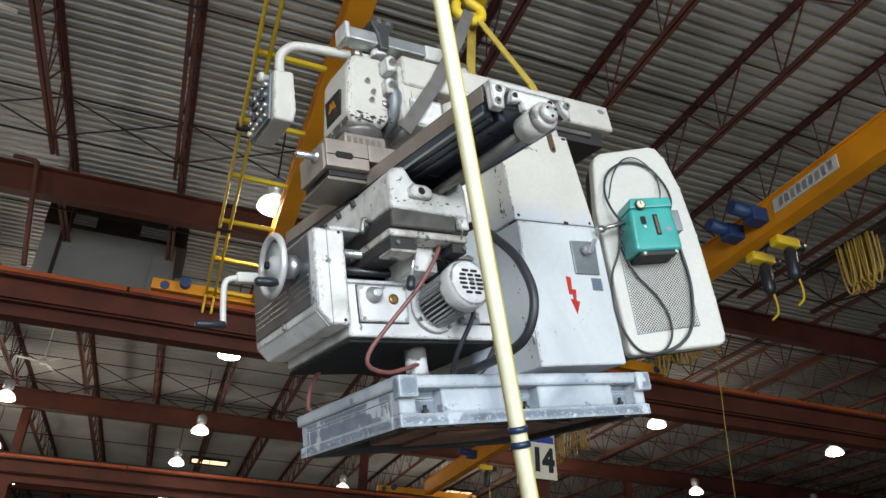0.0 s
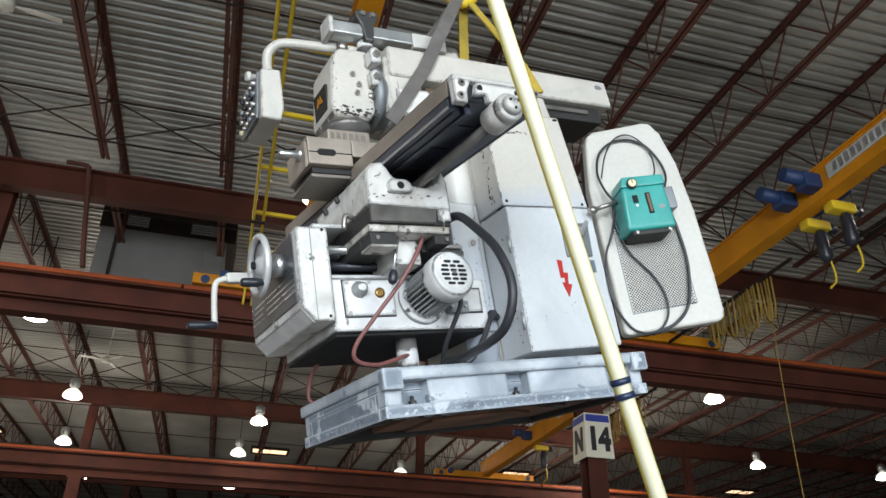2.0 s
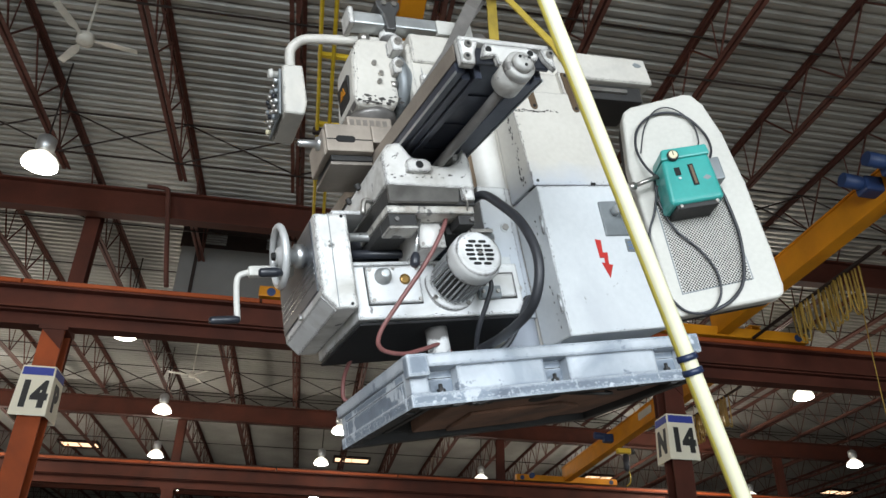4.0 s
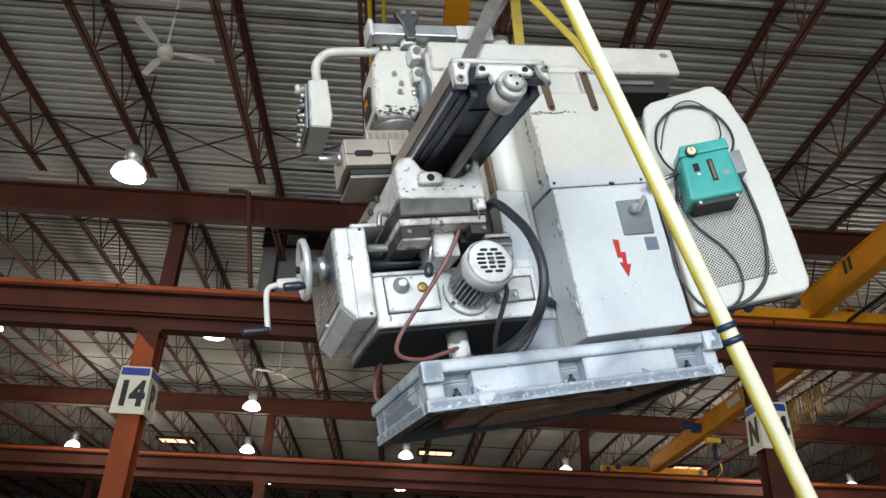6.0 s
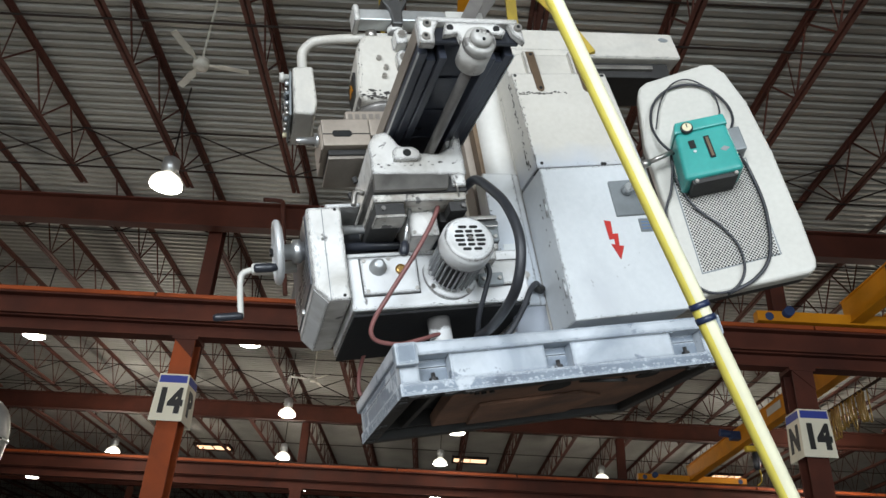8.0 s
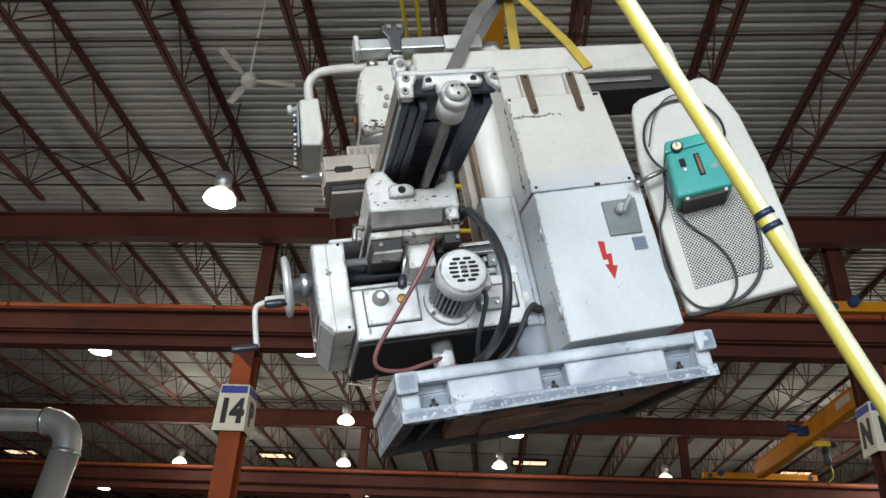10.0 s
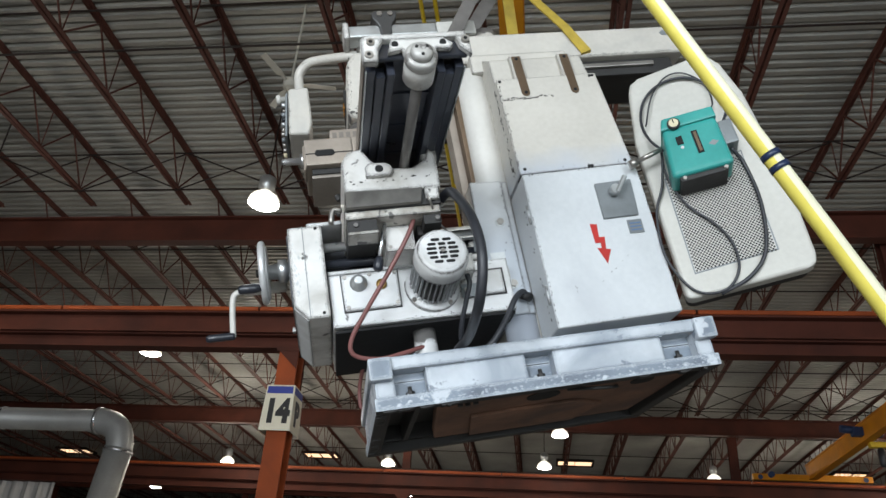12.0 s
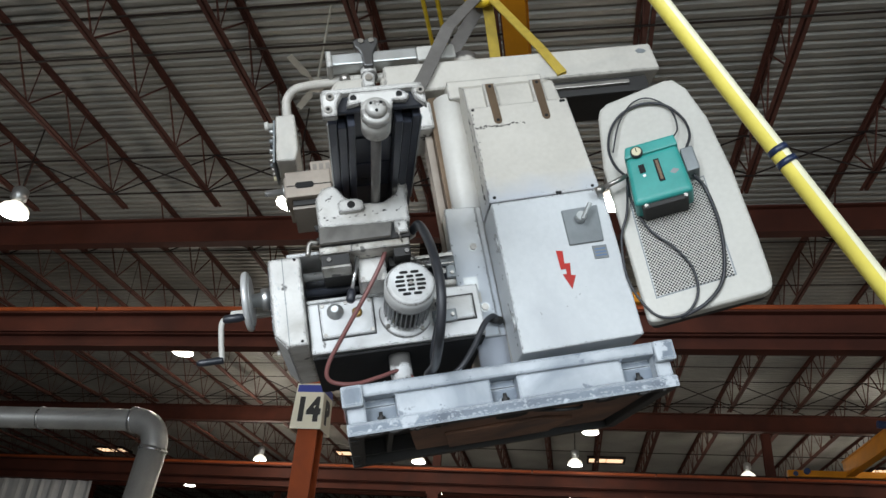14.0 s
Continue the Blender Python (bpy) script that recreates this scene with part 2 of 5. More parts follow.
DUCT = material("galvanised_duct", (0.38, 0.38, 0.365), 0.46, 0.45, 0.25, 1.6, 0.1, 30)
UNIT = material("grey_sheet_unit", (0.20, 0.20, 0.19), 0.5, 0.2, 0.2, 1.2, 0.1)
CONCRETE = material("concrete_floor", (0.34, 0.33, 0.31), 0.5, 0, 0.25, 0.8, 0.2, 25)
WALL = material("painted_block_wall", (0.42, 0.42, 0.40), 0.7, 0, 0.15, 0.7, 0.2, 20)
SIGN = material("sign_cream", (0.74, 0.70, 0.56), 0.5, 0, 0.06, 3, 0.03)
SIGN_BLUE = material("sign_blue", (0.03, 0.05, 0.30), 0.45, 0, 0.08, 3, 0.02)
INK = material("black_ink", (0.015, 0.015, 0.015), 0.5, 0, 0.1)
FANW = material("fan_white", (0.55, 0.54, 0.50), 0.45, 0, 0.1, 3, 0.03)
DUSTY = material("dusty_fan", (0.56, 0.54, 0.47), 0.5, 0, 0.2, 5, 0.05)
CABLE_YELLOW = material("cable_yellow", (0.82, 0.70, 0.13), 0.4, 0, 0.12, 14, 0.1, 90)
# the cable yellow bleached by strong light, as a colour
CABLE_LIT = material("cable_lit_yellow", (0.86, 0.83, 0.60), 0.45, 0, 0.12, 14, 0.1, 90)
TAPE = material("dark_blue_tape", (0.014, 0.025, 0.065), 0.35, 0, 0.2, 30, 0.1)
CHIP = material("bare_chip", (0.07, 0.065, 0.06), 0.6, 0.3, 0.4, 20, 0.2)
CURTAIN = material("white_curtain", (0.62, 0.60, 0.57), 0.7, 0, 0.15, 3, 0.1)
BULB = glow("lamp_glow", (1.0, 0.95, 0.86), 25)
REFRACTOR = glow("refractor_glow", (1.0, 0.93, 0.80), 1.5)
SKYLIGHT = glow("skylight_glow", (1.0, 0.66, 0.40), 1.7)


# ---- mesh helpers ----
def box(bm, x0, x1, y0, y1, z0, z1, bevel=0.0, seg=2):
    vs = bmesh.ops.create_cube(bm, size=1.0)["verts"]
    for v in vs:
        v.co = Vector(((x0 + x1) / 2 + v.co.x * (x1 - x0), (y0 + y1) / 2 + v.co.y * (y1 - y0), (z0 + z1) / 2 + v.co.z * (z1 - z0)))
    if bevel:
        es = list({e for v in vs for e in v.link_edges})
        bmesh.ops.bevel(bm, geom=es, offset=bevel, segments=seg, affect="EDGES", profile=0.6)
    return bm


def prism(bm, pts, place, a, b, bevel=0.0, seg=2):
    """A polygon pts (p, q) swept from a to b; place(p, q, s) gives the point."""
    lo = [bm.verts.new(place(p, q, a)) for p, q in pts]
    hi = [bm.verts.new(place(p, q, b)) for p, q in pts]
    n = len(pts)
    fs = [bm.faces.new(lo), bm.faces.new(list(reversed(hi)))]
    for i in range(n):
        fs.append(bm.faces.new((lo[i], hi[i], hi[(i + 1) % n], lo[(i + 1) % n])))
    bmesh.ops.recalc_face_normals(bm, faces=fs)
    if bevel:
        es = list({e for f in fs for e in f.edges})
        bmesh.ops.bevel(bm, geom=es, offset=bevel, segments=seg, affect="EDGES", profile=0.6)
    return bm


def cyl(bm, p0, p1, r0, r1=None, seg=20, cap=True):
    p0, p1 = Vector(p0), Vector(p1)
    r1 = r0 if r1 is None else r1
    d = (p1 - p0).normalized()
    x = d.orthogonal().normalized()
    y = d.cross(x)
    rings = []
    for p, r in ((p0, r0), (p1, r1)):
        rings.append([bm.verts.new(p + (x * math.cos(2 * math.pi * i / seg) + y * math.sin(2 * math.pi * i / seg)) * r) for i in range(seg)])
    for i in range(seg):
        f = bm.faces.new((rings[0][i], rings[0][(i + 1) % seg], rings[1][(i + 1) % seg], rings[1][i]))
        f.smooth = seg > 8
    if cap:
        bm.faces.new(list(reversed(rings[0])))
        bm.faces.new(rings[1])
    return bm


def lathe(bm, p0, way, profile, seg=24):
    """Rings of (distance along way, radius)."""
    p0, d = Vector(p0), Vector(way).normalized()
    x = d.orthogonal().normalized()
    y = d.cross(x)
    rings = [[bm.verts.new(p0 + d * s + (x * math.cos(2 * math.pi * i / seg) + y * math.sin(2 * math.pi * i / seg)) * max(r, 1e-4)) for i in range(seg)] for s, r in profile]
    for a, b in zip(rings, rings[1:]):
        for i in range(seg):
            f = bm.faces.new((a[i], a[(i + 1) % seg], b[(i + 1) % seg], b[i]))
            f.smooth = True
    bm.faces.new(list(reversed(rings[0])))
    bm.faces.new(rings[-1])
    return bm


def spline(pts, steps=8):
    pts = [Vector(p) for p in pts]
    ext = [pts[0] * 2 - pts[1]] + pts + [pts[-1] * 2 - pts[-2]]
    out = []
    for i in range(1, len(ext) - 2):
        a, b, c, d = ext[i - 1:i + 3]
        for k in range(steps):
            t = k / steps
            out.append(0.5 * ((2 * b) + (c - a) * t + (2 * a - 5 * b + 4 * c - d) * t * t + (3 * b - a - 3 * c + d) * t ** 3))
    return out + [pts[-1]]


def tube(bm, pts, r, seg=10, steps=8, smooth=True):
    path = spline(pts, steps) if smooth else [Vector(p) for p in pts]
    d = (path[1] - path[0]).normalized()
    x = d.orthogonal().normalized()
    rings = []
    for i, p in enumerate(path):
        d = (path[min(i + 1, len(path) - 1)] - path[max(i - 1, 0)]).normalized()
        x = (x - d * x.dot(d)).normalized()
        y = d.cross(x)
        rings.append([bm.verts.new(p + (x * math.cos(2 * math.pi * k / seg) + y * math.sin(2 * math.pi * k / seg)) * r) for k in range(seg)])
    for a, b in zip(rings, rings[1:]):
        for k in range(seg):
            bm.faces.new((a[k], a[(k + 1) % seg], b[(k + 1) % seg], b[k])).smooth = True
    bm.faces.new(list(reversed(rings[0])))
    bm.faces.new(rings[-1])
    return bm


def strap(bm, pts, width, thick, across):
    """A flat band along pts, its width along the direction across."""
    path = [Vector(p) for p in pts]
    across = Vector(across).normalized()
    rings = []
    for i, p in enumerate(path):
        d = (path[min(i + 1, len(path) - 1)] - path[max(i - 1, 0)]).normalized()
        a = (across - d * across.dot(d)).normalized()
        n = d.cross(a)
        rings.append([bm.verts.new(p + a * s * width / 2 + n * u * thick / 2) for s, u in ((-1, -1), (1, -1), (1, 1), (-1, 1))])
    for a, b in zip(rings, rings[1:]):
        for k in range(4):
            bm.faces.new((a[k], a[(k + 1) % 4], b[(k + 1) % 4], b[k]))
    bm.faces.new(list(reversed(rings[0])))
    bm.faces.new(rings[-1])
    return bm


def part(name, bm, mat, parent=None, label=""):
    mesh = bpy.data.meshes.new(name)
    bmesh.ops.recalc_face_normals(bm, faces=bm.faces)
    bm.to_mesh(mesh)
    bm.free()
    mesh.materials.append(mat)
    ob = new(name, mesh)
    if parent:
        ob.parent = parent
    return tagged(ob, label)


def B():
    return bmesh.new()


def lettering(name, text, size, m, parent, mat, depth=0.004):
    cu = bpy.data.curves.new(name, "FONT")
    cu.body, cu.size, cu.extrude, cu.align_x, cu.align_y, cu.offset = text, size, depth, "CENTER", "CENTER", size * 0.055
    tmp = new(name, cu)
    mesh = bpy.data.meshes.new_from_object(tmp.evaluated_get(bpy.context.evaluated_depsgraph_get()))
    bpy.data.objects.remove(tmp)
    mesh.materials.clear()
    mesh.materials.append(mat)
    ob = new(name, mesh)
    ob.parent = parent
    ob.matrix_local = m
    return ob


# ---- the hall ----
LINES = [-0.4, 10.5, 21.4, 32.3, 43.2]
DECK_Z = 8.75
X0, X1 = -34.0, 38.0


def build_deck():
    ys, prof = -10.0, []
    pitch = 0.16
    while ys < 44.0:
        prof += [(ys, DECK_Z), (ys + 0.07, DECK_Z), (ys + 0.095, DECK_Z + 0.045), (ys + 0.135, DECK_Z + 0.045)]
        ys += pitch
    verts = [(x, y, z) for y, z in prof for x in (X0, X1)]
    faces = [(2 * i, 2 * i + 1, 2 * i + 3, 2 * i + 2) for i in range(len(prof) - 1)]
    n = len(verts)
    verts += [(X0, -10, DECK_Z + 0.2), (X1, -10, DECK_Z + 0.2), (X0, 44, DECK_Z + 0.2), (X1, 44, DECK_Z + 0.2)]
    faces.append((n, n + 1, n + 3, n + 2))
    mesh = bpy.data.meshes.new("ceiling")
    mesh.from_pydata(verts, [], faces)
    mesh.materials.append(DECK)
    tagged(new("ceiling", mesh), "corrugated galvanised steel roof deck", "ceiling", kind="structure")


build_deck()
floor = part("floor", box(B(), X0, X1, -10, 44, -0.2, 0), CONCRETE)
tagged(floor, "grey sealed concrete workshop floor", "floor", kind="structure")
for nm, dims in (("wall_north", (X0, X1, 44, 44.3, 0, 9)), ("wall_west", (X0 - 0.3, X0, -10, 44, 0, 9)), ("wall_east", (X1, X1 + 0.3, -10, 44, 0, 9))):
    tagged(part(nm, box(B(), *dims), WALL), "painted block wall of the hall", "wall", kind="structure")
bm = B()
for x0, x1, z0, z1 in ((X0, -6.2, 0, 9), (-0.6, 1.8, 0, 9), (7.4, X1, 0, 9), (-6.2, -0.6, 5.4, 9), (1.8, 7.4, 5.4, 9)):
    box(bm, x0, x1, -10.3, -10, z0, z1)
tagged(part("wall_south", bm, WALL), "painted block wall with two open dock doors", "wall", kind="structure")
ground = part("ground", box(B(), -400, 400, -400, -10.3, -0.25, -0.05), CONCRETE)
tagged(ground, "pale concrete yard outside the dock doors", "ground", kind="structure")


def i_beam(bm, x0, x1, y, z0, z1, width, flange, web):
    """One rolled I-section along x."""
    a, b, c, d = y, y + width / 2 - web / 2, y + width / 2 + web / 2, y + width
    pts = [(a, z0), (d, z0), (d, z0 + flange), (c, z0 + flange), (c, z1 - flange), (d, z1 - flange), (d, z1), (a, z1), (a, z1 - flange), (b, z1 - flange), (b, z0 + flange), (a, z0 + flange)]
    return prism(bm, pts, lambda p, q, s: (s, p, q), x0, x1)


for k, y in enumerate(LINES):
    g = part("roof_girder", i_beam(B(), X0, X1, y + 0.02, 7.63, 8.10, 0.2, 0.03, 0.02), OXIDE)
    tagged(g, "dark red oxide steel roof girder", "girder", "roof girders", "structure")
    r = part("runway_beam", i_beam(B(), X0, X1, y, 5.99, 6.34, 0.30, 0.03, 0.03), OXIDE)
    tagged(r, "red oxide crane runway beam with orange cap rail", "runway beam", "runway beams", "structure")
    x = X0
    while x < X1:
        # brighter orange paints the light caught by the top flange edge
        part("cap_channel", box(B(), x, x + 3.27, y - 0.015, y + 0.32, 6.344, 6.41, 0.006, 1), OXIDE_ORANGE, r, "length of cap channel, its lit edge put into orange")
        x += 3.3
    bm = B()
    box(bm, X0, X1, y + 0.12, y + 0.20, 6.414, 6.47)
    part("crane_rail", bm, BRACE, r)
    part("lower_beam", i_beam(B(), X0, X1, y + 0.06, 5.76, 5.986, 0.24, 0.022, 0.02), OXIDE, r, "smaller red oxide beam under the runway")

# joists
JX = [-5.635 + 1.645 * k for k in range(-16, 27)]
JTOP, JBOT = DECK_Z - 0.005, 7.98


def joist_mesh(length):
    bm = B()
    for s in (-1, 1):
        box(bm, min(s * 0.012, s * 0.065), max(s * 0.012, s * 0.065), 0, length, JTOP - 0.008, JTOP)
        box(bm, min(s * 0.012, s * 0.02), max(s * 0.012, s * 0.02), 0, length, JTOP - 0.06, JTOP - 0.008)
        box(bm, min(s * 0.012, s * 0.06), max(s * 0.012, s * 0.06), 0.5, length - 0.5, JBOT, JBOT + 0.008)
        box(bm, min(s * 0.012, s * 0.02), max(s * 0.012, s * 0.02), 0.5, length - 0.5, JBOT + 0.008, JBOT + 0.06)
    n = 18
    step = (length - 0.8) / n
    for i in range(n):
        y = 0.4 + i * step
        zs = (JTOP - 0.03, JBOT + 0.03) if i % 2 == 0 else (JBOT + 0.03, JTOP - 0.03)
        cyl(bm, (0, y, zs[0]), (0, y + step, zs[1]), 0.014, seg=5)
        if i % 2:
            cyl(bm, (0, y, JBOT + 0.03), (0, y, JTOP - 0.03), 0.010, seg=5)
    mesh = bpy.data.meshes.new("roof_joist")
    bm.to_mesh(mesh)
    bm.free()
    mesh.materials.append(JOIST)
    return mesh


jm = joist_mesh(10.9)
for y in LINES[:-1]:
    for x in JX:
        if y > 0 or -14 < x < 18:
            j = new("roof_joist", jm)
            j.location = (x, y, 0)
            tagged(j, "open web steel roof joist in red oxide paint", "joist", "roof joists", "structure")
for y in LINES[:-1]:
    for f in (0.09, 0.37, 0.63, 0.91):
        bm = B()
        yy = y + 10.9 * f
        box(bm, X0, X1, yy - 0.012, yy + 0.012, JBOT - 0.018, JBOT - 0.002)
        box(bm, X0, X1, yy - 0.012, yy + 0.012, JTOP - 0.085, JTOP - 0.068)
        for a, b in zip(JX, JX[1:]) if f in (0.09, 0.91) else ():
            cyl(bm, (a, yy, JTOP - 0.07), (b, yy, JBOT + 0.01), 0.013, seg=5)
            cyl(bm, (a, yy + 0.03, JBOT + 0.01), (b, yy + 0.03, JTOP - 0.07), 0.013, seg=5)
        tagged(part("joist_bridging", bm, BRACE), "dark steel bridging rods between joists", "bridging", "joist bridging", "structure")


def h_column(x, y, name="steel_column"):
    bm = B()
    box(bm, x - 0.15, x + 0.15, y, y + 0.022, 0, 5.70)
    box(bm, x - 0.15, x + 0.15, y + 0.278, y + 0.30, 0, 5.70)
    box(bm, x - 0.009, x + 0.009, y + 0.022, y + 0.278, 0, 5.70)
    c = part(name, bm, OXIDE_ORANGE if y < 12 and x < 0 else OXIDE)
    tagged(c, "red oxide wide-flange steel column", "column", "steel columns", "structure")
    bm = B()
    box(bm, x - 0.19, x + 0.19, y - 0.03, y + 0.33, 5.70, 5.756)
    prism(bm, [(-0.15, 5.70), (0.15, 5.70), (0.15, 5.42)], lambda p, q, s: (x + p, y - 0.02 + s, q), 0, 0.012)
    part("cap_plate", bm, OXIDE, c)
    bm = B()
    # slimmer upper shaft behind the runway beam
    box(bm, x - 0.11, x + 0.11, y + 0.300, y + 0.316, 5.20, 8.0)
    box(bm, x - 0.11, x + 0.11, y + 0.484, y + 0.50, 5.20, 8.0)
    box(bm, x - 0.008, x + 0.008, y + 0.316, y + 0.484, 5.20, 8.0)
    part("upper_shaft", bm, OXIDE, c)
    return c


COLX = [-21.3, -12.52, -3.74, 5.30, 14.1, 22.9]
for y in LINES:
    for x in COLX:
        h_column(x, y + 0.05)


def column_sign(x, y, z0, front, side):
    e = new("column_sign")
    e.location = (x, y, z0)
    tagged(e, "cream four-sided column sign with blue band and black figures", "sign", "column signs")
    hgt, wt, wb = 0.68, 0.205, 0.228
    outer = []
    for a in range(4):
        r = Matrix.Rotation(a * math.pi / 2, 4, "Z")
        bm = B()
        lo, hi = wb, wt
        prism(bm, [(-lo, 0), (lo, 0), (hi, hgt), (-hi, hgt)], lambda p, q, s: r @ Vector((p, -(wb + (wt - wb) * q / hgt) - s, q)), 0, 0.006)
        face = part("sign_face", bm, SIGN, e)
        bm = B()
        z1, z2 = hgt * 0.81, hgt * 0.97
        prism(bm, [(-0.196, z1), (0.196, z1), (0.192, z2), (-0.192, z2)], lambda p, q, s: r @ Vector((p, -(wb + (wt - wb) * q / hgt) - s, q)), 0.007, 0.010)
        part("blue_band", bm, SIGN_BLUE, face)
        tilt = math.degrees(math.atan2(wb - wt, hgt))
        m = r @ pose(0, -(wb + wt) / 2 - 0.009 - 0.002, hgt * 0.40, 90 - tilt, 0, 0)
        txt = front if a % 2 == 0 else side
        lettering("numeral", txt, 0.47, m @ Matrix.Diagonal((0.80, 1, 1, 1)), face, INK)
    return e


column_sign(-3.755, 10.70, 4.47, "14", "P")
column_sign(5.315, 10.70, 4.43, "14", "N")


def high_bay(x, y):
    e = new("high_bay_lamp")
    e.location = (x, y, LAMP_Z)
    tagged(e, "lit white bell-shaped high bay lamp hung from the roof", "lamp", "high bay lamps")
    part("shade", lathe(B(), (0, 0, 0), (0, 0, 1), [(-0.12, 0.215), (-0.06, 0.208), (-0.01, 0.175), (0.03, 0.12), (0.05, 0.10)], 20), REFRACTOR, e, "bright translucent bell refractor")
    part("lens", lathe(B(), (0, 0, 0), (0, 0, 1), [(-0.16, 0.10), (-0.145, 0.175), (-0.124, 0.212)], 20), BULB, e, "glowing lamp lens")
    bm = lathe(B(), (0, 0, 0), (0, 0, 1), [(0.052, 0.075), (0.10, 0.085), (0.12, 0.115), (0.28, 0.115), (0.33, 0.05)], 16)
    part("ballast_housing", bm, ALU, e)
    part("hanger", cyl(B(), (0, 0, 0.33), (0, 0, DECK_Z - LAMP_Z), 0.012, seg=6), BRACE, e)


for lx, ly in LAMPS:
    high_bay(lx, ly)

for sx, sy in ((1.36, 29.6), (-8.5, 29.6), (-19.2, 30.2), (11.4, 30.1), (22.0, 30.2)):
    bm = box(B(), sx - 0.62, sx + 0.62, sy - 0.35, sy + 0.35, DECK_Z - 0.06, DECK_Z - 0.02)
    e = part("skylight", bm, SKYLIGHT)
    tagged(e, "warm glowing translucent roof panel", "skylight", "skylights")
    bm = B()
    for x0, x1, y0, y1 in ((sx - 0.7, sx + 0.7, sy - 0.43, sy - 0.36), (sx - 0.7, sx + 0.7, sy + 0.36, sy + 0.43), (sx - 0.7, sx - 0.63, sy - 0.36, sy + 0.36), (sx + 0.63, sx + 0.7, sy - 0.36, sy + 0.36), (sx - 0.01, sx + 0.01, sy - 0.36, sy + 0.36)):
        box(bm, x0, x1, y0, y1, DECK_Z - 0.10, DECK_Z - 0.005)
    part("skylight_frame", bm, BRACE, e)


def ceiling_fan(x, y, z, turn):
    e = new("ceiling_fan")
    e.matrix_world = pose(x, y, z, 0, 0, turn)
    tagged(e, "white three-bladed ceiling fan on a drop rod", "fan", "ceiling fans")
    part("motor_housing", lathe(B(), (0, 0, 0), (0, 0, 1), [(-0.06, 0.04), (-0.045, 0.085), (0.04, 0.09), (0.065, 0.04)], 18), DUSTY, e)
    part("drop_rod", cyl(B(), (0, 0, 0.08), (0, 0, DECK_Z - z), 0.014, seg=6), DUSTY, e)
    for a in range(3):
        r = Matrix.Rotation(a * 2 * math.pi / 3, 4, "Z") @ Matrix.Rotation(radians(9), 4, "X")
        bm = prism(B(), [(0.06, -0.018), (0.16, -0.022), (0.22, -0.05), (0.52, -0.045), (0.53, 0.03), (0.22, 0.035), (0.16, 0.018), (0.06, 0.014)], lambda p, q, s: r @ Vector((p, q, s)), -0.004, 0.004)
        part("blade", bm, DUSTY, e)


ceiling_fan(-2.85, 6.6, 7.48, 12)
ceiling_fan(-2.96, 17.42, 7.5, 75)

# ventilation duct with an elbow
dz, dy = 5.24, 13.0
duct = new("ventilation_duct")
duct.location = (-8.0, dy, dz)
tagged(duct, "grey galvanised round duct turning down at an elbow", "duct")
part("horizontal_run", cyl(B(), (-14, 0, 0), (0, 0, 0), 0.20, seg=28), DUCT, duct)
bm = B()
tube(bm, [(0, 0, 0), (0.22, 0, -0.04), (0.42, 0, -0.16), (0.52, 0, -0.38), (0.53, 0, -0.55)], 0.235, 24, 3)
part("elbow", bm, DUCT, duct)
part("drop_run", cyl(B(), (0.53, 0, -0.5), (0.12, 0, -5.24), 0.245, seg=28), DUCT, duct)
for p, q, r in (((0.0, 0, 0), (0.05, 0, 0), 0.245), ((-1.9, 0, 0), (-1.86, 0, 0), 0.212), ((-3.8, 0, 0), (-3.76, 0, 0), 0.212), ((0.53, 0, -0.53), (0.526, 0, -0.58), 0.262)):
    part("seam_band", cyl(B(), p, q, r, seg=28), BRIGHT, duct)
for hx in (-3.0, -0.8):
    part("hanger_wire", cyl(B(), (hx, 0, 0.2), (hx, 0, 3.4), 0.006, seg=5), BRACE, duct)

# air handling unit over the far aisle
unit = new("air_handling_unit")
unit.location = (-1.68, 12.6, 7.15)
tagged(unit, "large grey sheet-metal air unit with louvres under the roof", "air unit")
part("casing", box(B(), -1.06, 1.05, 0, 1.3, 0, 1.13, 0.02), UNIT, unit, "dull grey sheet-metal casing")
part("upper_section", box(B(), -1.10, 1.20, 0.04, 1.28, 1.135, 1.56, 0.015), BRACE, unit, "dark louvred upper section")
for x0, x1 in ((-0.66, -0.30), (0.42, 0.90)):
    bm = B()
    for i in range(5):
        box(bm, x0, x1, 0.0, 0.036, 1.22 + i * 0.052, 1.245 + i * 0.052)
    part("louvre", bm, ALU, unit)
part("corner_post", box(B(), -0.80, -0.74, -0.03, -0.002, 0.02, 1.11, 0.006), BRACE, unit)
part("access_panel", box(B(), -0.70, 0.70, -0.02, -0.004, 0.10, 1.02, 0.004, 1), UNIT, unit)
for hx, hy in ((-1.0, 0.15), (1.0, 0.15), (-1.0, 1.15), (1.0, 1.15)):
    part("hanger_rod", cyl(B(), (hx, hy, 1.55), (hx, hy, 1.60), 0.012, seg=6), BRACE, unit)

# pipe that climbs from the runway over the roof girder
pipe = part("roof_pipe", tube(B(), [(-2.35, 10.38, 6.42), (-2.42, 10.38, 6.8), (-2.60, 10.38, 7.9), (-2.63, 10.39, 8.04), (-2.72, 10.42, 8.09), (-2.95, 10.46, 8.12)], 0.036, 12, 5), JOIST)
tagged(pipe, "dull red painted pipe bending over the roof girder", "pipe")

